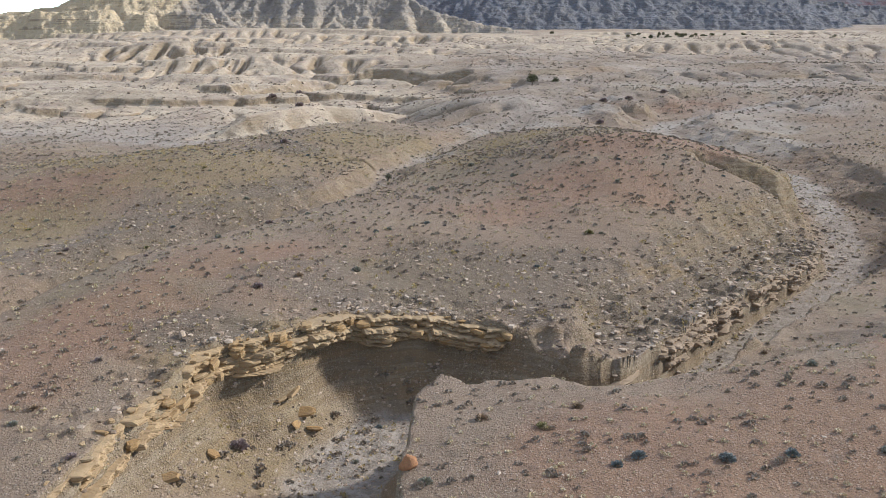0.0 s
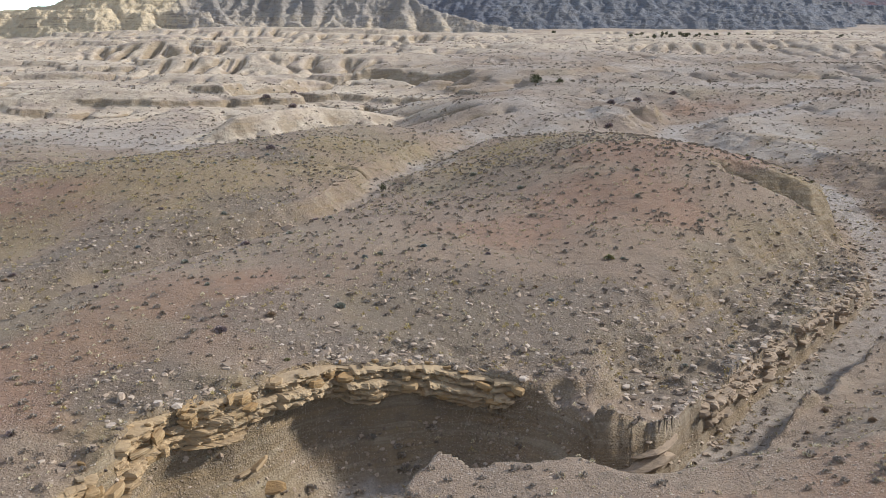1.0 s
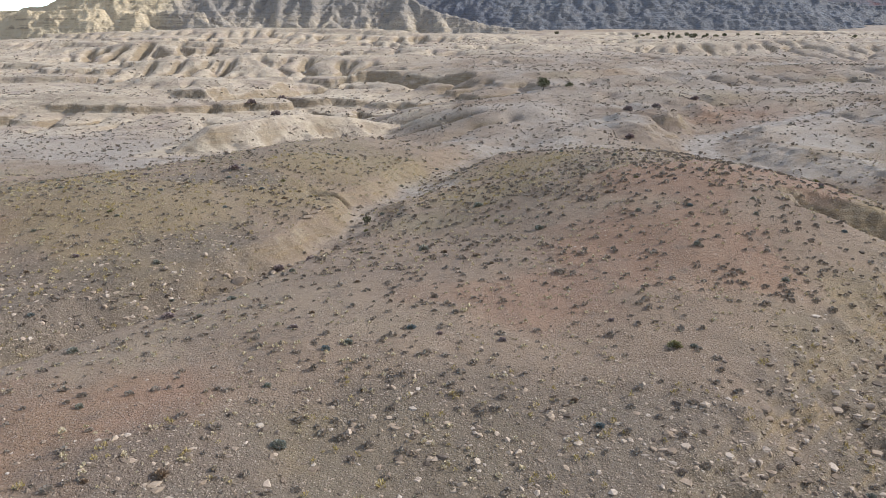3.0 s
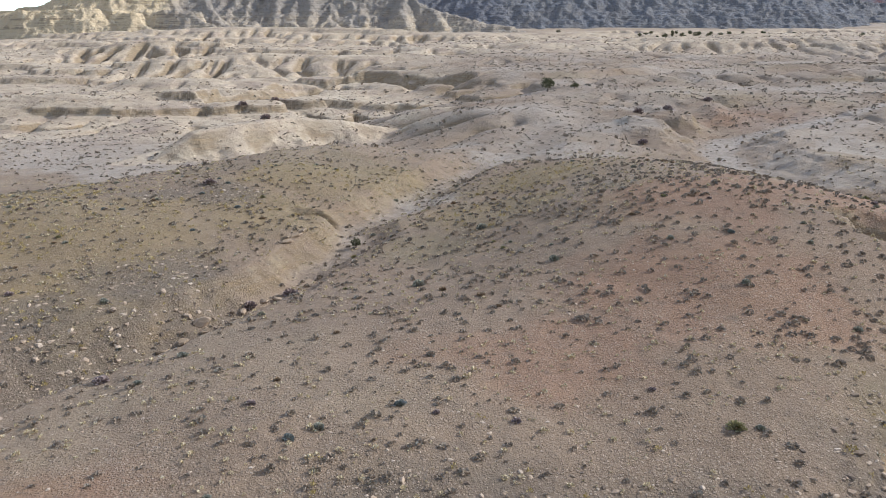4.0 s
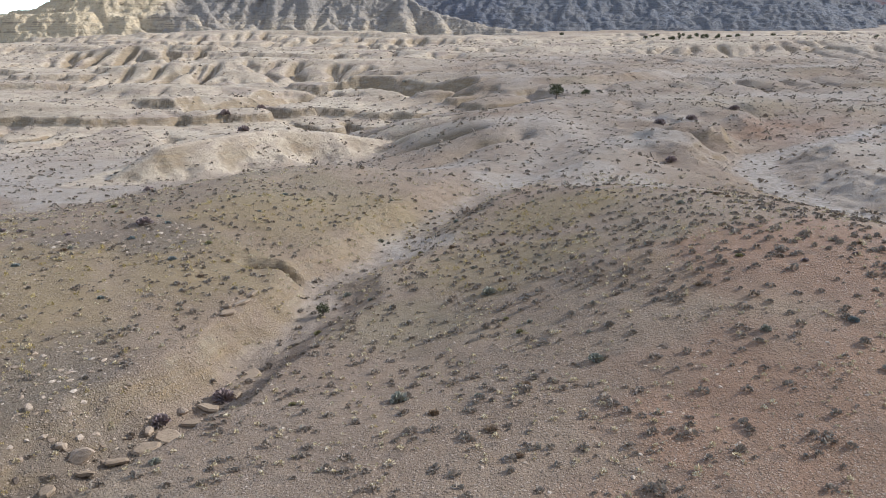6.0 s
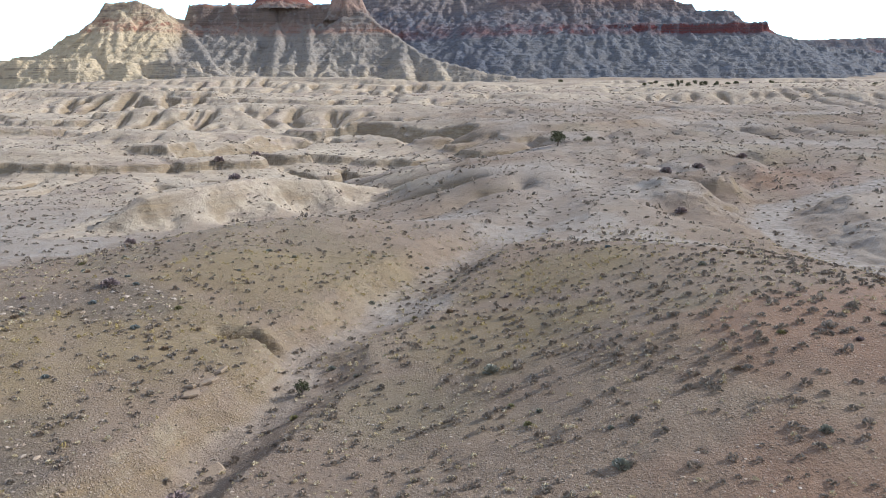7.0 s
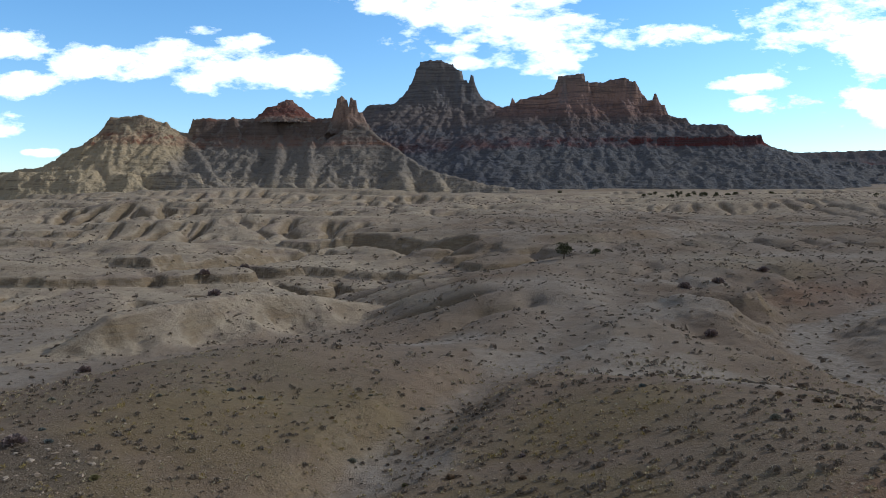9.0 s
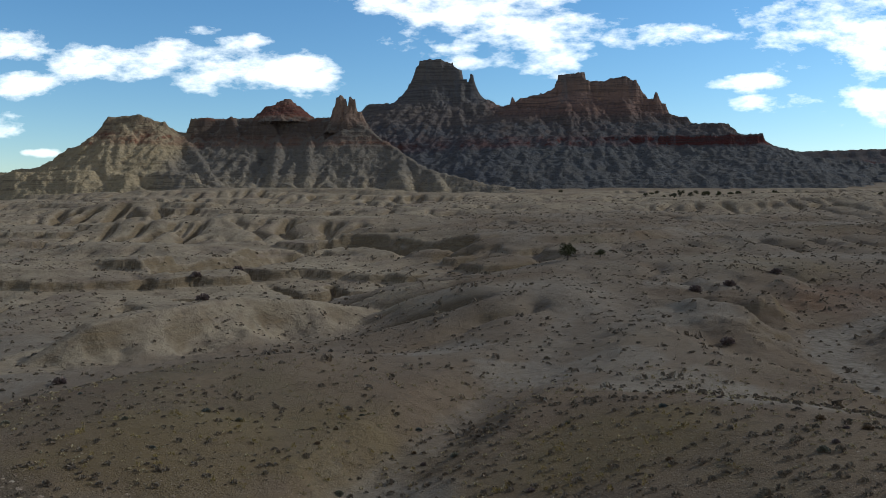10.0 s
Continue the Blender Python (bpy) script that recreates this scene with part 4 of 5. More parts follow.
def tinted(name, a, b, scale=14.0):
    m = Nodes(name, 0.9, 0.1)
    pick = m.add("ShaderNodeNewGeometry").outputs["Random Per Island"]
    c = m.mix(pick, a, b)
    return m.done(m.mix(m.math("MULTIPLY", m.noise(scale, 4, 0.6), 0.5), c, tuple(0.5 * v for v in a)))


# ---- rock ledges along the rim of the wash ----
def chipped_prism(sides, seed, bulge=0.18):
    """A slab of rock with an uneven outline, one unit across and one thick, open joints at its edges."""
    r = np.random.default_rng(seed)
    a = np.linspace(0, 2 * np.pi, sides, endpoint=False) + r.uniform(-0.25, 0.25, sides)
    out = 0.5 * (1 + r.uniform(-0.22, 0.16, sides)) * (1 / np.maximum(np.abs(np.cos(a)), np.abs(np.sin(a)))) ** 0.6
    ring = np.stack([np.cos(a) * out, np.sin(a) * out], -1)
    mid = 1 + r.uniform(0.0, bulge, sides)
    verts = [(*p * 0.86, -0.5 + r.uniform(-0.05, 0.05)) for p in ring]
    verts += [(*(p * k), r.uniform(-0.12, 0.2)) for p, k in zip(ring, mid)]
    verts += [(*p * r.uniform(0.82, 0.97), 0.5 + r.uniform(-0.1, 0.06)) for p in ring]
    verts += [(0, 0, -0.5), (0, 0, 0.5 + r.uniform(-0.04, 0.06))]
    faces = []
    for k in range(sides):
        n = (k + 1) % sides
        for lo, hi in ((0, sides), (sides, 2 * sides)):
            faces += [(lo + k, lo + n, hi + n), (lo + k, hi + n, hi + k)]
        faces += [(3 * sides, n, k), (3 * sides + 1, 2 * sides + k, 2 * sides + n)]
    return np.array(verts), np.array(faces)


SLABS = [mesh_from("slab", *chipped_prism(6 + k % 3, 300 + k), SANDSTONE) for k in range(12)]


def rock_material(name, a, b, dark):
    m = Nodes(name, 0.92, 0.15)
    c = m.mix(m.noise(2.0, 6, 0.65), a, b)
    c = m.mix(m.math("MULTIPLY", m.span(m.noise(7.0, 5, 0.7), 0.5, 0.66), 0.5), c, dark)
    return m.done(c, m.noise(8, 7, 0.68), 0.08, 0.9)


PALE_ROCK = rock_material("weathered_rock", (0.37, 0.29, 0.215), (0.44, 0.36, 0.28), (0.22, 0.17, 0.13))
RUST_ROCK = rock_material("rust_rock", (0.33, 0.16, 0.08), (0.40, 0.23, 0.13), (0.18, 0.09, 0.055))
NOSE_ROCK = rock_material("smooth_sandstone", (0.31, 0.245, 0.18), (0.38, 0.30, 0.215), (0.19, 0.145, 0.10))
GREY_SLABS = [mesh_from("slab", *chipped_prism(6 + k % 3, 330 + k), NOSE_ROCK) for k in range(12)]


def rim_points(a, b, gap):
    """Points along the high bank of the main wash between two of its rows, with the way out over the bed."""
    line = np.array(MAIN_WASH)[a:b + 1]
    found = []
    for p, q in zip(line[:-1], line[1:]):
        way = (q - p)[:2]
        length = np.hypot(*way)
        out = np.array((way[1], -way[0])) / length
        for s in np.arange(0, length, gap):
            c = p + (q - p) * s / length
            reach = np.arange(0, 13, 0.1)
            x, y = c[0] - out[0] * reach, c[1] - out[1] * reach
            d, (bed, half, left, right) = along(x, y, MAIN_WASH)
            d = d + 0.35 * fbm(x, y, 3.1, 3, 64)
            k = np.argmax(np.abs(d) - half >= left)
            if k:
                found.append((x[k], y[k], *out))
    # even spacing, as the bends crowd or spread them
    kept = [found[0]]
    for f in found[1:]:
        if math.hypot(f[0] - kept[-1][0], f[1] - kept[-1][1]) > gap * 0.7:
            kept.append(f)
    return kept


def bed_shift(z, s, r_seed):
    """How far each bed of the cliff stands out, by height under the rim and by place along it."""
    bed = np.floor(z / 0.38 + 0.35 * lattice_noise(s / 6.0, z * 0 + r_seed, r_seed))
    joint = np.floor(s / 0.7 + 0.37 * bed + 0.4 * lattice_noise(s / 2.0, bed, r_seed + 2))
    n = (bed * 7919 + joint * 104729 + r_seed * 31).astype(np.int64)
    pick = ((n * 2654435761) & 0xFFFFFF) / 16777215.0
    per_bed = (((bed.astype(np.int64) + 11 * r_seed) * 40503) & 0xFFFF) / 65535.0
    inside = z / 0.38 - np.floor(z / 0.38)
    return 0.36 * (per_bed - 0.5) + 0.34 * (pick - 0.5) - 0.15 * (np.abs(inside - 0.5) * 2) ** 4


def rock_ledge(a, b, deep, blocks, label, seed, rough=1.0, lean=0.25, ahead_by=0.2, rock=None):
    """A bedded cliff at the rim: one broken face, and blocks that have come loose in it."""
    r = np.random.default_rng(seed)
    rim = np.array(rim_points(a, b, 0.5))
    line, out = rim[:, :2], rim[:, 2:]
    for _ in range(6):
        line[1:-1] = (line[:-2] + 2 * line[1:-1] + line[2:]) / 4
        out[1:-1] = (out[:-2] + 2 * out[1:-1] + out[2:]) / 4
    length = np.r_[0, np.cumsum(np.hypot(*np.diff(line, axis=0).T))]
    s = np.arange(0, length[-1], 0.11)
    x, y = np.interp(s, length, line[:, 0]), np.interp(s, length, line[:, 1])
    ox, oy = np.interp(s, length, out[:, 0]), np.interp(s, length, out[:, 1])
    ol = np.hypot(ox, oy)
    ox, oy = ox / ol, oy / ol
    top = land(x - 0.7 * ox, y - 0.7 * oy)[0]
    top = np.convolve(np.pad(top, 12, "edge"), np.ones(25) / 25, "valid")
    tall = deep * (0.75 + 0.35 * lattice_noise(s / 5.0, s * 0, seed)) * np.clip(np.minimum(s, s[-1] - s) / 1.5, 0.15, 1)
    v = np.linspace(0, 1, int(deep / 0.055))
    S, V = np.meshgrid(s, v)
    Z = V * tall
    P = rough * (bed_shift(Z, S, seed) + 0.10 * fbm(S, Z * 2, 0.5, 3, seed + 4)) + lean * Z + 0.30 * lattice_noise(S / 2.7, Z * 0.3, seed + 8) + 0.22 * lattice_noise(S / 0.9, Z * 0.6, seed + 9) + ahead_by
    P = P - 0.7 * smooth(0.07, 0.0, V) - 0.8 * smooth(0.9, 1.0, V)
    edge = np.clip(np.minimum(S, s[-1] - S) / 1.2, 0, 1)
    P = P * edge - 0.6 * (1 - edge)
    mid = len(s) // 2
    ledge = tagged(new("rock_ledge"), label, "rock ledge", "ledges along the wash")
    ledge.location = (x[mid], y[mid], top[mid] - deep)
    face = sheet("cliff_face", x + ox * P, y + oy * P, top - 0.12 - Z + 0.05 * lattice_noise(S / 1.3, Z, seed + 5), rock or SANDSTONE, False)
    face.parent, face.location = ledge, -ledge.location
    for _ in range(blocks):
        k = int(r.integers(4, len(s) - 4))
        z = r.uniform(0.05, 0.85) ** 1.3 * tall[k]
        p = lean * z + ahead_by + r.uniform(-0.3, 0.1) * rough
        t = r.uniform(0.18, 0.42)
        ob = part("slab", (GREY_SLABS if rock else SLABS)[r.integers(12)], ledge)
        ob.location = Vector((x[k] + ox[k] * p, y[k] + oy[k] * p, top[k] - 0.18 - z)) - ledge.location
        ob.rotation_euler = (r.normal(0, 0.10), r.normal(0, 0.10), math.atan2(ox[k], -oy[k]) + r.normal(0, 0.25))
        ob.scale = (r.uniform(0.45, 1.3), r.uniform(0.4, 0.8), t)
    # thin plates lying along the lip
    for k in range(6, len(s) - 6, 9):
        ob = part("slab", (GREY_SLABS if rock else SLABS)[r.integers(12)], ledge)
        p = ahead_by + r.uniform(-0.9, 0.25)
        ob.location = Vector((x[k] + ox[k] * p, y[k] + oy[k] * p, top[k] - 0.05 - 0.25 * max(p, 0))) - ledge.location
        ob.rotation_euler = (r.normal(0, 0.14), r.normal(0, 0.14), r.uniform(0, 6.28))
        ob.scale = (0.15 + 0.8 * r.random() ** 2, 0.12 + 0.5 * r.random() ** 2, r.uniform(0.06, 0.2))
    return ledge


# ---- shrubs ----
def tuft_shape(blades, spread, seed, up=0.55, wide=0.12):
    """A low bush of crossing twigs and leaf sprays, one unit across, as loose triangles."""
    r = np.random.default_rng(seed)
    verts, faces = [], []
    for k in range(blades):
        a, e = r.uniform(0, 2 * np.pi), math.asin(r.uniform(0.02, 1.0) ** 0.8)
        d = np.array((math.cos(a) * math.cos(e), math.sin(a) * math.cos(e), math.sin(e) * up * 1.6))
        tip = d * 0.5 * r.uniform(0.65, 1.05)
        root = tip * r.uniform(0.15, 0.6)
        side = np.cross(d, r.normal(size=3))
        side = side / (np.linalg.norm(side) + 1e-6) * wide * r.uniform(0.5, 1.2)
        n = len(verts)
        verts += [root - side * 0.4, tip - side * spread, tip + side * spread + (0, 0, 0.03)]
        faces.append((n, n + 1, n + 2))
    return np.array(verts), np.array(faces)


def stems_mesh(seed, count=9):
    """Woody stems as thin three-sided twigs from one root."""
    r = np.random.default_rng(seed)
    verts, faces = [], []
    for k in range(count):
        a = 2 * np.pi * k / count + r.uniform(-0.3, 0.3)
        tip = np.array((0.36 * math.cos(a), 0.36 * math.sin(a), r.uniform(0.18, 0.42)))
        n = len(verts)
        for t, w in ((0.0, 0.028), (1.0, 0.008)):
            for c in range(3):
                verts.append(tip * t + w * np.array((math.cos(c * 2.1), math.sin(c * 2.1), 0)) - (0, 0, 0.06 * (1 - t)))
        for c in range(3):
            d = (c + 1) % 3
            faces += [(n + c, n + d, n + 3 + d), (n + c, n + 3 + d, n + 3 + c)]
    return mesh_from("stems", np.array(verts), np.array(faces), TWIG)


TWIG = tinted("grey_twig", (0.20, 0.165, 0.14), (0.30, 0.255, 0.22))
SAGE = tinted("sage_leaf", (0.26, 0.267, 0.215), (0.442, 0.436, 0.364))
BROWN = tinted("withered_leaf", (0.286, 0.215, 0.15), (0.468, 0.358, 0.247))
PLUM = tinted("bare_purple_twig", (0.26, 0.208, 0.202), (0.429, 0.351, 0.338))
OLIVE = tinted("olive_leaf", (0.263, 0.244, 0.125), (0.425, 0.394, 0.213))
BLUE = tinted("blue_grey_leaf", (0.195, 0.227, 0.221), (0.351, 0.384, 0.37))
KINDS = [("grey-green sagebrush bush on stony ground", SAGE, 0.30), ("withered brown desert shrub on stony soil", BROWN, 0.28), ("bare purplish twiggy shrub on dry soil", PLUM, 0.16),
         ("olive-green low shrub on stony ground", OLIVE, 0.10), ("blue-grey saltbush shrub on reddish soil", BLUE, 0.16)]


def shrub(kind, seed):
    label, leaf, _ = KINDS[kind]
    bush = tagged(new("desert_shrub"), label, "shrub", "desert shrubs")
    v, f = tuft_shape(150, 0.7, seed)
    part("foliage", mesh_from("foliage", v, f, leaf), bush)
    part("stems", stems_mesh(seed + 50), bush)
    return bush


def scatter_shrubs():
    models = [[shrub(k, 400 + 10 * k + j) for j in range(2)] for k in range(5)]
    share = np.cumsum([k[2] for k in KINDS])
    spots = []
    # shrubs that stand out singly: x, y, size, kind
    marked = [(-11.9, 41.0, 1.25, 2), (1.6, 34.8, 0.75, 1), (6.3, 35.6, 0.7, 1), (4.4, 33.6, 0.75, 3), (11.5, 29.6, 0.8, 4), (8.0, 30.2, 0.75, 4), (7.0, 29.6, 0.6, 4),
              (18.8, 29.4, 0.95, 4), (14.2, 29.7, 0.7, 4), (-10.5, 54.0, 0.8, 1), (-6.8, 57.2, 0.8, 0), (-12.8, 51.3, 0.8, 2), (-23.8, 116, 1.5, 2), (-1.7, 87, 1.0, 0), (-16.7, 72.8, 0.9, 2),
              (-11.3, 92.6, 1.5, 2), (-13.6, 89.6, 1.2, 2), (31, 163, 1.8, 2), (38, 197, 2.2, 2), (57, 214, 2.6, 2), (46, 205, 2.4, 2), (12.3, 67.4, 0.9, 3), (3.0, 101, 1.1, 0), (7.4, 88.5, 0.9, 0),
              (13.4, 41.4, 0.8, 3), (-40, 160, 1.8, 2), (-36, 196, 2.4, 2), (-54, 250, 3.0, 2), (-48, 262, 2.6, 2), (-62, 268, 3.0, 2)]
    for x, y, size, kind in marked:
        spots.append((x, y, size, kind))
    x, y = scattered(1400, 26, 135, 0.55, 6)
    good = slope_at(x, y) < 0.55
    for px, py in list(zip(x[good], y[good]))[:265]:
        spots.append((px, py, float(rng.uniform(0.38, 0.72)), int(np.searchsorted(share, rng.random() * 0.999))))
    p = np.array([s[:2] for s in spots])
    z = land(p[:, 0], p[:, 1])[0]
    used = {}
    for (px, py, size, kind), pz in zip(spots, z):
        model = models[kind][int(rng.integers(2))]
        m = Matrix.LocRotScale((px, py, pz - 0.02), Euler((0, 0, rng.uniform(0, 6.28))), None)
        ob = model if model not in used else copy_thing(model, m)
        used[model] = True
        ob.matrix_basis = m @ Matrix.Diagonal((size, size * rng.uniform(0.8, 1.0), size * rng.uniform(0.75, 1.0), 1))
    for k, row in enumerate(models):
        for model in row:
            if model not in used:
                for c in model.children:
                    bpy.data.objects.remove(c)
                bpy.data.objects.remove(model)


scatter_shrubs()


def stuff(name, label, category, shapes, x, y, size, flat, material, sink, tilt=0.0):
    spots = grounded(x, y)
    spots[:, 2] -= sink * size
    verts, faces, base = [], [], 0
    pick = rng.integers(len(shapes), size=len(x))
    for k, (v, f) in enumerate(shapes):
        mine = pick == k
        q, g = repeated(v, f, spots[mine], rng.uniform(0, 6.28, mine.sum()), size[mine], flat[mine], tilt)
        verts.append(q)
        faces.append(g + base)
        base += len(q)
    return tagged(new(name, mesh_from(name, np.concatenate(verts), np.concatenate(faces), material)), label, category, kind="stuff")


# far and small scrub, densest on the hill
x, y = scattered(30000, 24, 230, 0.60, 8)
dense = np.exp(-((x - 16) ** 2 / 900 + (y - 100) ** 2 / 700)) + 0.45 * np.exp(-((x + 30) ** 2 / 900 + (y - 100) ** 2 / 500))
ok = (slope_at(x, y) < 0.7) & (rng.random(len(x)) < 0.32 + 0.75 * dense + 0.2 * fbm(x, y, 14, 2, 503))
x, y = x[ok], y[ok]
x2, y2 = scattered(15000, 24, 135, 0.58, 6)
ok = (slope_at(x2, y2) < 0.7) & (rng.random(len(x2)) < 0.62 + 0.5 * fbm(x2, y2, 10, 2, 505))
x, y = np.r_[x, x2[ok]], np.r_[y, y2[ok]]
stuff("scrub", "small dark scrub bushes dotted over the desert", "scrub", [tuft_shape(38, 0.8, 500 + k, wide=0.15) for k in range(6)], x, y,
      (0.18 + 0.44 * rng.random(len(x)) ** 1.6) * np.where(y > 130, 1.3, 1.0) * (1 + 0.3 * np.exp(-((x - 18) ** 2 / 500 + (y - 98) ** 2 / 500))), rng.uniform(0.7, 1.1, len(x)), SCRUB, 0.02)
x, y = scattered(34000, 190, 640, 0.60, 8)
x2, y2 = scattered(9000, 130, 320, 0.60, 8)
x, y = np.r_[x, x2], np.r_[y, y2]
keep = rng.random(len(x)) < np.where(x / y < -0.05, 0.8, 0.95) * (0.6 + 0.5 * fbm(x, y, 40, 2, 521))
x, y = x[keep], y[keep]
stuff("far_scrub", "scattered dark bushes on the distant plain", "scrub", [tuft_shape(10, 1.0, 520 + k, wide=0.30) for k in range(4)], x, y,
      0.34 + 0.0007 * y + 1.3 * rng.random(len(x)) ** 6, rng.uniform(0.7, 1.1, len(x)), SCRUB, 0.02)
# pale grass tufts
x, y = scattered(30000, 24, 150, 0.60, 8)
thin = fbm(x, y, 9, 3, 501) > -0.25
x, y = x[thin], y[thin]
stuff("dry_grass", "pale straw-coloured dry grass tufts on stony soil", "grass", [tuft_shape(26, 0.8, 540 + k, up=0.7, wide=0.15) for k in range(5)], x, y,
      0.14 + 0.34 * rng.random(len(x)) ** 2, rng.uniform(0.6, 1.0, len(x)), STRAW, 0.02)


# ---- stones ----
def stone_shape(seed):
    r = np.random.default_rng(seed)
    g = (1 + 5 ** 0.5) / 2
    v = np.array([(-1, g, 0), (1, g, 0), (-1, -g, 0), (1, -g, 0), (0, -1, g), (0, 1, g), (0, -1, -g), (0, 1, -g), (g, 0, -1), (g, 0, 1), (-g, 0, -1), (-g, 0, 1)]) / 1.9 / 2
    f = np.array([(0, 11, 5), (0, 5, 1), (0, 1, 7), (0, 7, 10), (0, 10, 11), (1, 5, 9), (5, 11, 4), (11, 10, 2), (10, 7, 6), (7, 1, 8), (3, 9, 4), (3, 4, 2), (3, 2, 6), (3, 6, 8), (3, 8, 9),
                  (4, 9, 5), (2, 4, 11), (6, 2, 10), (8, 6, 7), (9, 8, 1)])
    return v * (1 + r.uniform(-0.28, 0.28, (12, 1))) + r.uniform(-0.06, 0.06, (12, 3)), f


STONES = [stone_shape(600 + k) for k in range(8)]
x, y = scattered(110000, 24, 120, 0.58, 6)
rock = patches(x, y, STONY_SHADED, 97)
keep = rng.random(len(x)) < 0.35 + 0.65 * rock
x, y, rock = x[keep], y[keep], rock[keep]
stuff("stones", "loose tan and grey stones strewn over the ground", "stones", STONES, x, y,
      0.05 + 0.30 * rng.random(len(x)) ** 5 * (0.6 + rock) + 0.06 * rng.random(len(x)), rng.uniform(0.4, 0.8, len(x)), STONE, 0.12, 0.3)
# scree in the wash and below the cliffs
x, y = rng.uniform(-20, 14, 14000), rng.uniform(28, 54, 14000)
d, (bed, half, left, right) = along(x, y, MAIN_WASH)
keep = (d > -half) & (d < half + left * 0.95)
x, y = x[keep], y[keep]
stuff("scree", "grey and tan rubble on the floor of the wash", "scree", STONES, x, y, 0.06 + 0.34 * rng.random(len(x)) ** 4, rng.uniform(0.4, 0.85, len(x)), STONE, 0.15, 0.4)

rock_ledge(1, 4, 2.6, 46, "crumbling yellow sandstone ledge at the wash rim", 11, 1.8, 0.45, 0.3)
rock_ledge(3, 6, 2.4, 30, "layered tan sandstone ledge curving above the wash", 12, 1.6, 0.34, 0.3)
rock_ledge(9, 11, 2.9, 40, "grey-tan sandstone ledge beside the narrow wash", 13, 1.6, 0.05, 0.15, NOSE_ROCK)
rock_ledge(11, 13, 2.7, 46, "broken stony ledge below the hill's flank", 14, 1.6, 0.06, 0.15, NOSE_ROCK)

# flat rubble on the slope above the narrow wash and along the brow of the ledge
x, y = rng.uniform(-18, 45, 40000), rng.uniform(34, 92, 40000)
d1, _ = along(x, y, SHOULDER)
d2, (bed, half, left, right) = along(x, y, MAIN_WASH)
brow = d2 - half - left
keep = ((d1 > -2) & (d1 < 9) & (x > 9) & (rng.random(len(x)) < 0.5 - 0.04 * d1)) | ((brow > -0.3) & (brow < 2.5) & (x < 9) & (rng.random(len(x)) < 0.35))
x, y = x[keep], y[keep]
stuff("rubble", "flat tan rock rubble above the wash rim", "stones", [chipped_prism(6, 640 + k) for k in range(6)], x, y, 0.12 + 0.5 * rng.random(len(x)) ** 5, rng.uniform(0.2, 0.45, len(x)), STONE, 0.02, 0.22)

# golden grass on the stony brow, bushes on the scree, green tufts on the bed
GOLD = island_material("golden_grass", 0.9, (0.0, (0.30, 0.23, 0.09)), (0.5, (0.44, 0.35, 0.14)), (1.0, (0.55, 0.46, 0.22)))
x, y = scattered(16000, 26, 135, 0.58, 6)
keep = rng.random(len(x)) < 0.9 * np.maximum(patches(x, y, STONY_SHADED, 97), patches(x, y, OCHRE_SOIL, 93)) * (fbm(x, y, 3, 2, 511) > 0)
x, y = x[keep], y[keep]
x2, y2 = rng.uniform(-9, -2, 90), rng.uniform(30, 47, 90)
d, (bed, half, left, right) = along(x2, y2, MAIN_WASH)
x, y = np.r_[x, x2[np.abs(d) < half]], np.r_[y, y2[np.abs(d) < half]]
stuff("golden_grass", "yellow-gold bunch grass among stones", "grass", [tuft_shape(22, 0.7, 560 + k, up=0.8, wide=0.10) for k in range(4)], x, y,
      rng.uniform(0.22, 0.5, len(x)), rng.uniform(0.8, 1.3, len(x)), GOLD, 0.02)
x, y = rng.uniform(-16, 7, 420), rng.uniform(33, 53, 420)
d, (bed, half, left, right) = along(x, y, MAIN_WASH)
keep = (d > half * 0.5) & (d < half + left * 0.72) & ((x > -3) | (rng.random(420) < 0.35))
stuff("scree_scrub", "dark bushes growing on the scree below the ledge", "scrub", [tuft_shape(60, 0.8, 580 + k, wide=0.14) for k in range(4)], x[keep], y[keep],
      rng.uniform(0.35, 1.0, keep.sum()), rng.uniform(0.7, 1.1, keep.sum()), SCRUB, 0.02)


# ---- boulders and fallen slabs ----
def boulder_mesh(seed, sides=9):
    """A rounded block: a fine ball pushed about by noise and cut by a few flat faces."""
    r = np.random.default_rng(seed)
    bm = bmesh.new()
    bmesh.ops.create_icosphere(bm, subdivisions=3, radius=0.5)
    planes = [(Vector(r.normal(size=3)).normalized(), r.uniform(0.26, 0.40)) for _ in range(sides)]
    for v in bm.verts:
        for n, d in planes:
            over = v.co.dot(n) - d
            if over > 0:
                v.co -= n * over * 0.9
        v.co *= 1 + 0.06 * noise.noise(v.co * 6 + Vector((seed, 0, 0)))
    me = bpy.data.meshes.new("boulder")
    bm.to_mesh(me)
    bm.free()
    me.materials.append(PALE_ROCK)
    return me


def boulders(rows, label, seed):
    """x, y, length, height of each."""
    r = np.random.default_rng(seed)
    spots = np.array([row[:2] for row in rows], float)
    for (x, y, size, tall), z in zip(rows, land(spots[:, 0], spots[:, 1])[0]):
        ob = tagged(new("boulder", boulder_mesh(int(r.integers(10000)))), label, "boulder", "boulders")
        ob.location = (x, y, z + 0.28 * tall)
        ob.rotation_euler = (r.normal(0, 0.12), r.normal(0, 0.12), r.uniform(0, 6.28))
        ob.scale = (size, size * r.uniform(0.65, 0.9), tall)


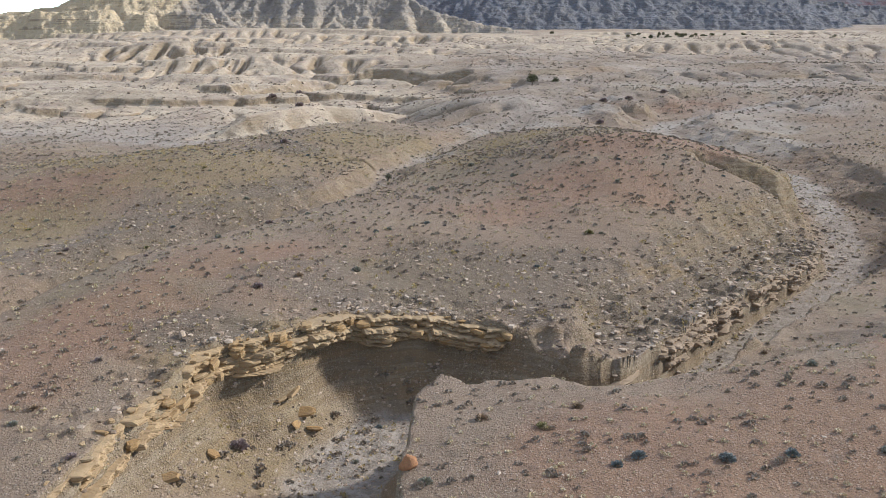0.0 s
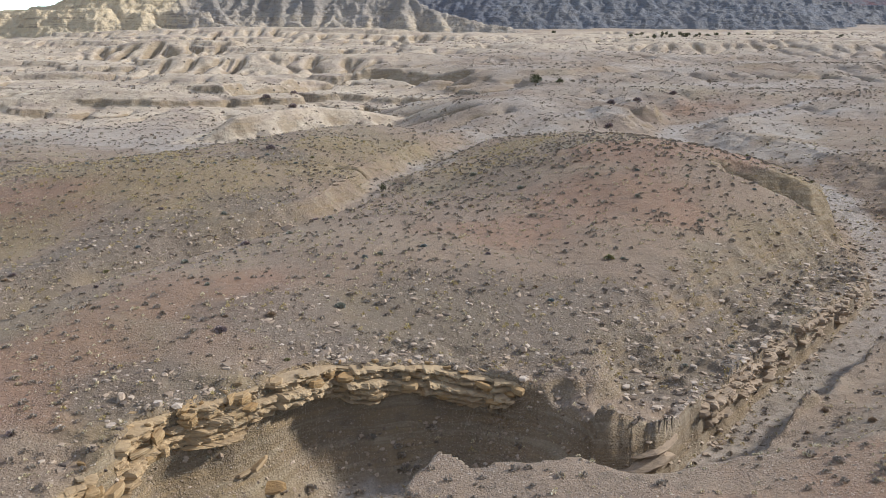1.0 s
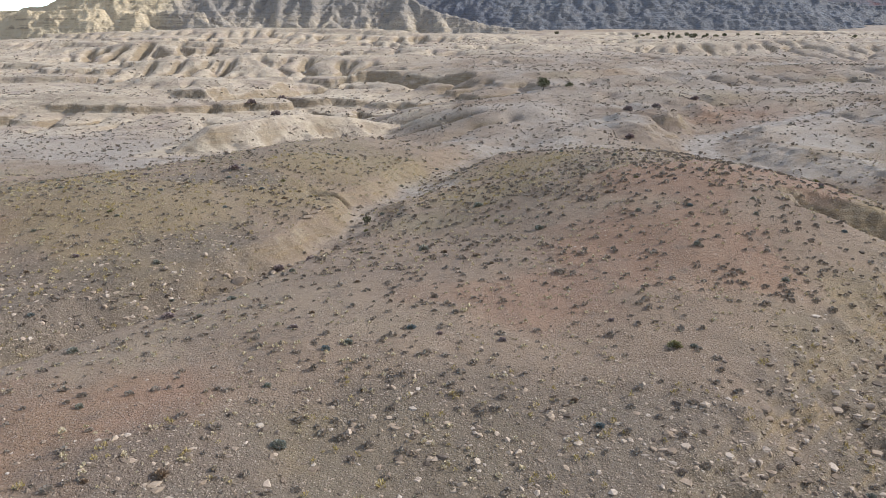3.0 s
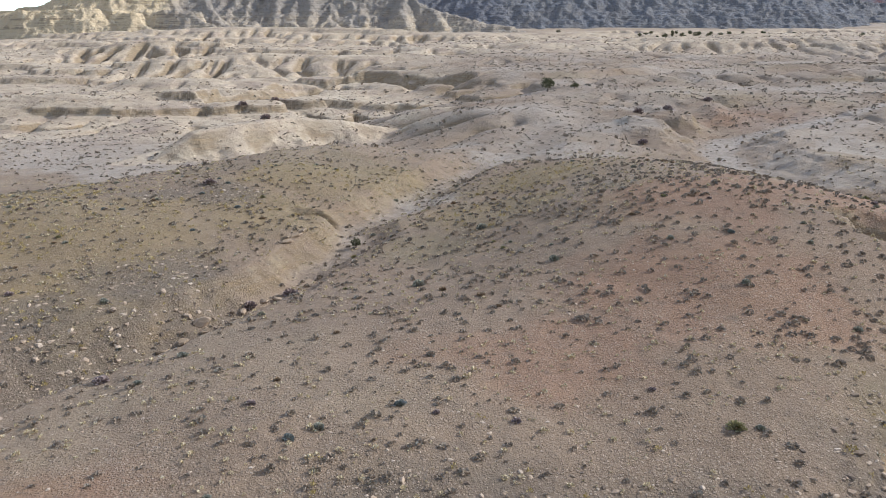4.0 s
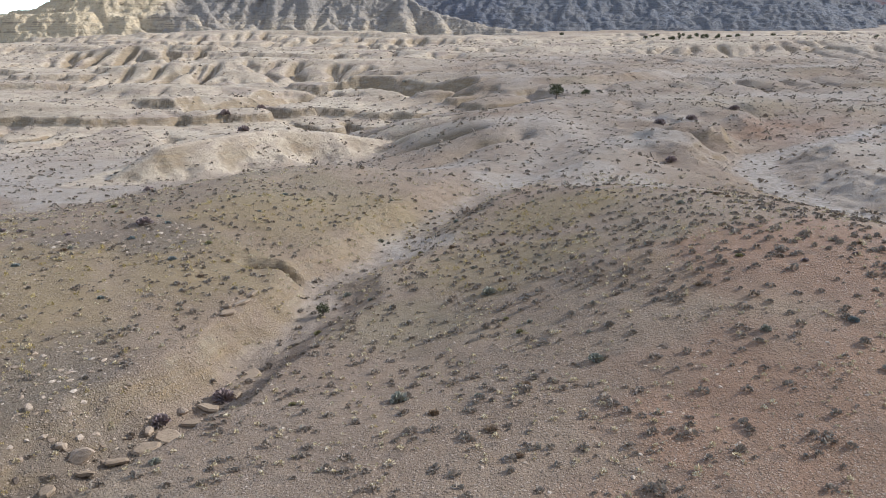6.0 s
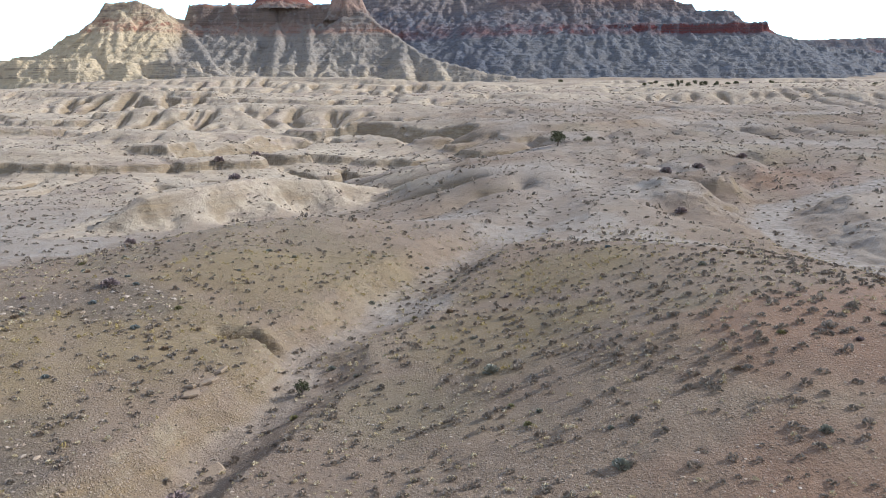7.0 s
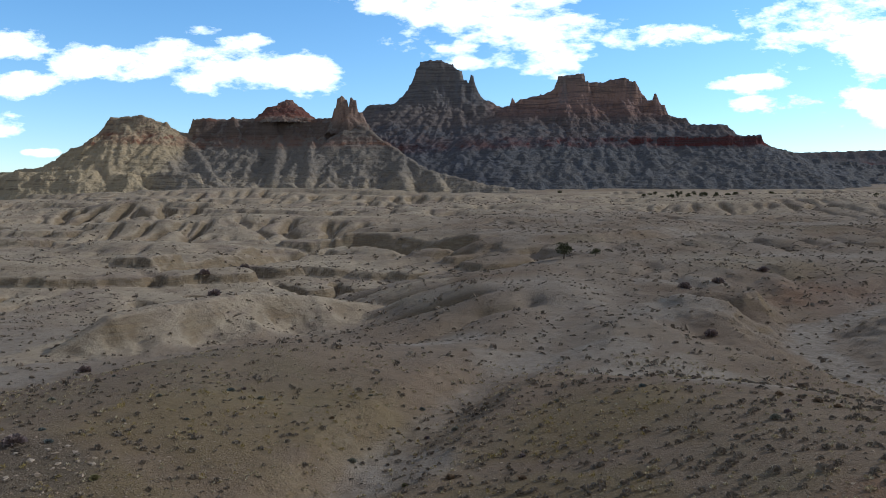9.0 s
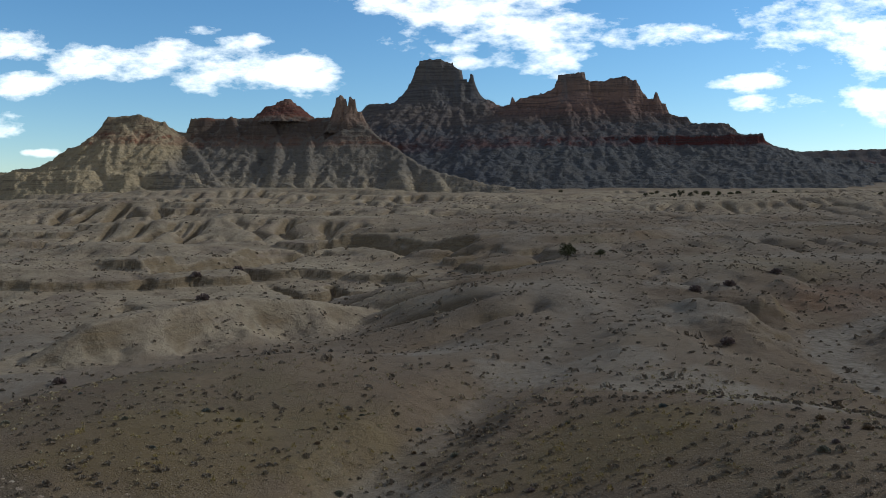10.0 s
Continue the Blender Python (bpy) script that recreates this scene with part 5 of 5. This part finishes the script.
boulders([(-15.7, 44.2, 0.7, 0.5), (-15.9, 86.2, 1.3, 0.95), (-16.9, 86.4, 0.6, 0.4), (-12.9, 90.9, 0.7, 0.45), (-13.9, 88.9, 0.6, 0.45), (4.6, 53.6, 0.6, 0.45), (-13.6, 43.6, 0.45, 0.35),
          (-14.1, 43.3, 0.5, 0.35), (3.4, 48.4, 0.8, 0.6), (-18.8, 87.5, 0.5, 0.35), (-21, 84.6, 0.6, 0.4), (1.6, 49.2, 0.5, 0.4), (-6.5, 45.2, 0.45, 0.3), (22.5, 66.4, 0.8, 0.45), (27, 72.5, 0.9, 0.5)],
         "pale tan weathered boulder resting on the slope", 5)


def fallen_slabs(rows, label, material, seed):
    """x, y, length, thickness, lean of each."""
    r = np.random.default_rng(seed)
    spots = np.array([row[:2] for row in rows], float)
    for (x, y, size, thick, lean), z in zip(rows, land(spots[:, 0], spots[:, 1])[0]):
        ob = tagged(new("fallen_slab", mesh_from("fallen_slab", *chipped_prism(9, int(r.integers(9999))), material)), label, "rock slab", "fallen slabs")
        ob.location = (x, y, z + 0.25 * thick + 0.15 * size * abs(lean))
        ob.rotation_euler = (lean, r.normal(0, 0.1), r.uniform(0, 6.28))
        ob.scale = (size, size * r.uniform(0.5, 0.8), thick)


fallen_slabs([(-9.6, 45.6, 1.5, 0.22, 0.35), (-8.9, 45.1, 1.3, 0.2, 0.5), (-10.2, 44.8, 1.0, 0.18, 0.2), (-8.3, 44.6, 1.1, 0.2, -0.3), (-9.2, 44.2, 0.9, 0.16, 0.6), (-12.9, 39.5, 0.9, 0.2, 0.3),
              (-14.2, 36.4, 1.0, 0.3, 0.4), (-13.4, 34.6, 1.1, 0.35, 0.3), (-12.6, 33.4, 0.9, 0.3, -0.4), (-14.6, 33.2, 1.2, 0.4, 0.2)], "tan sandstone slab fallen from the ledge", SANDSTONE, 21)
fallen_slabs([(-13.6, 87.6, 1.2, 0.25, 0.15), (-12.9, 88.6, 1.4, 0.28, 0.2), (-14.6, 86.6, 1.0, 0.2, 0.3), (-12.2, 90.0, 1.1, 0.22, -0.1), (-11.7, 91.4, 1.3, 0.25, 0.1), (-11.0, 93.0, 1.2, 0.2, 0.1),
              (-15.5, 85.4, 0.9, 0.2, 0.4), (-16.6, 84.2, 1.0, 0.22, 0.2), (-17.4, 83.0, 0.9, 0.2, 0.3), (-10.5, 95.5, 1.3, 0.15, 0.05), (-12.9, 99.8, 0.9, 0.2, 0.3), (-12.4, 101.4, 1.1, 0.2, 0.2), (-12.2, 103.0, 0.8, 0.2, 0.4), (-13.2, 100.6, 0.6, 0.2, 0.2)], "grey-tan rock slab in the small gully", NOSE_ROCK, 22)


def nose_slab(x, y, z, length, wide, thick, turn, seed):
    me = boulder_mesh(seed, 7)
    me.materials.clear()
    me.materials.append(NOSE_ROCK)
    ob = tagged(new("rock_nose", me), "rounded pale sandstone slab jutting over the wash", "rock slab", "slabs of the rock nose")
    ob.location, ob.rotation_euler, ob.scale = (x, y, z), (0.10, -0.06, turn), (length, wide, thick)


nose_slab(10.3, 48.9, 1.9, 5.0, 3.4, 0.8, 0.5, 71)
nose_slab(10.4, 48.1, 1.4, 4.6, 3.0, 0.8, 0.45, 72)
nose_slab(10.2, 47.6, 0.8, 4.4, 2.8, 1.0, 0.4, 73)
nose_slab(8.4, 46.6, 0.2, 3.0, 1.8, 1.0, 0.1, 74)
rust = tagged(new("rust_boulder", boulder_mesh(4242)), "rust-red boulder at the edge of the wash", "boulder", "boulders")
rust.data.materials.clear()
rust.data.materials.append(RUST_ROCK)
rust.location, rust.scale = (-1.7, 30.6, land(np.array([-1.7]), np.array([30.6]))[0][0] + 0.2), (0.9, 0.8, 0.9)


# ---- junipers ----
def juniper(x, y, tall, wide, seed, label):
    """A short trunk with limbs and a ragged crown of small leaf sprays."""
    r = np.random.default_rng(seed)
    tree = tagged(new("juniper"), label, "tree", "junipers")
    tree.location = (x, y, land(np.array([float(x)]), np.array([float(y)]))[0][0] - 0.05)
    verts, faces, tips = [], [], []

    def limb(p, q, w0, w1):
        n = len(verts)
        for c, w in ((p, w0), (q, w1)):
            for k in range(5):
                verts.append(c + w * np.array((math.cos(k * 1.2566), math.sin(k * 1.2566), 0)))
        for k in range(5):
            m = (k + 1) % 5
            faces.extend([(n + k, n + m, n + 5 + m), (n + k, n + 5 + m, n + 5 + k)])

    fork = np.array((0.05 * tall, 0, 0.28 * tall))
    limb(np.zeros(3), fork, 0.09 * tall, 0.06 * tall)
    for k in range(9):
        a = k * 2.4
        q = np.array((0.36 * wide * math.cos(a), 0.36 * wide * math.sin(a), tall * r.uniform(0.4, 0.85)))
        limb(fork, q, 0.045 * tall, 0.012 * tall)
        tips.append(q)
    part("trunk", mesh_from("trunk", np.array(verts), np.array(faces), TWIG), tree)
    lv, lf = [], []
    for q in tips + [np.array((0, 0, 0.8 * tall))]:
        for _ in range(90):
            d = r.normal(size=3)
            d /= np.linalg.norm(d)
            c = q + d * r.uniform(0.2, 1.0) ** 0.5 * np.array((0.30 * wide, 0.30 * wide, 0.24 * tall))
            u, w = r.normal(size=3), r.normal(size=3)
            s = 0.055 * (tall + wide) / 2
            n = len(lv)
            lv += [c, c + u * s, c + w * s]
            lf.append((n, n + 1, n + 2))
    part("crown", mesh_from("crown", np.array(lv), np.array(lf), JUNIPER), tree)


JUNIPER = tinted("juniper_leaf", (0.075, 0.085, 0.045), (0.13, 0.135, 0.075))
juniper(24.6, 236, 3.2, 2.8, 1, "dark olive juniper standing alone on the plain")
juniper(-7.8, 103.8, 1.0, 0.75, 2, "small green juniper beside the gully")
juniper(31.5, 238, 1.6, 1.8, 3, "low dark juniper bush on the plain")
for k in range(38):
    a = rng.normal(0, 1, 2)
    juniper(176 + 40 * a[0], 640 + 34 * a[1], rng.uniform(1.8, 3.4), rng.uniform(1.8, 3.4), 10 + k, "dark juniper in a grove below the mesa")
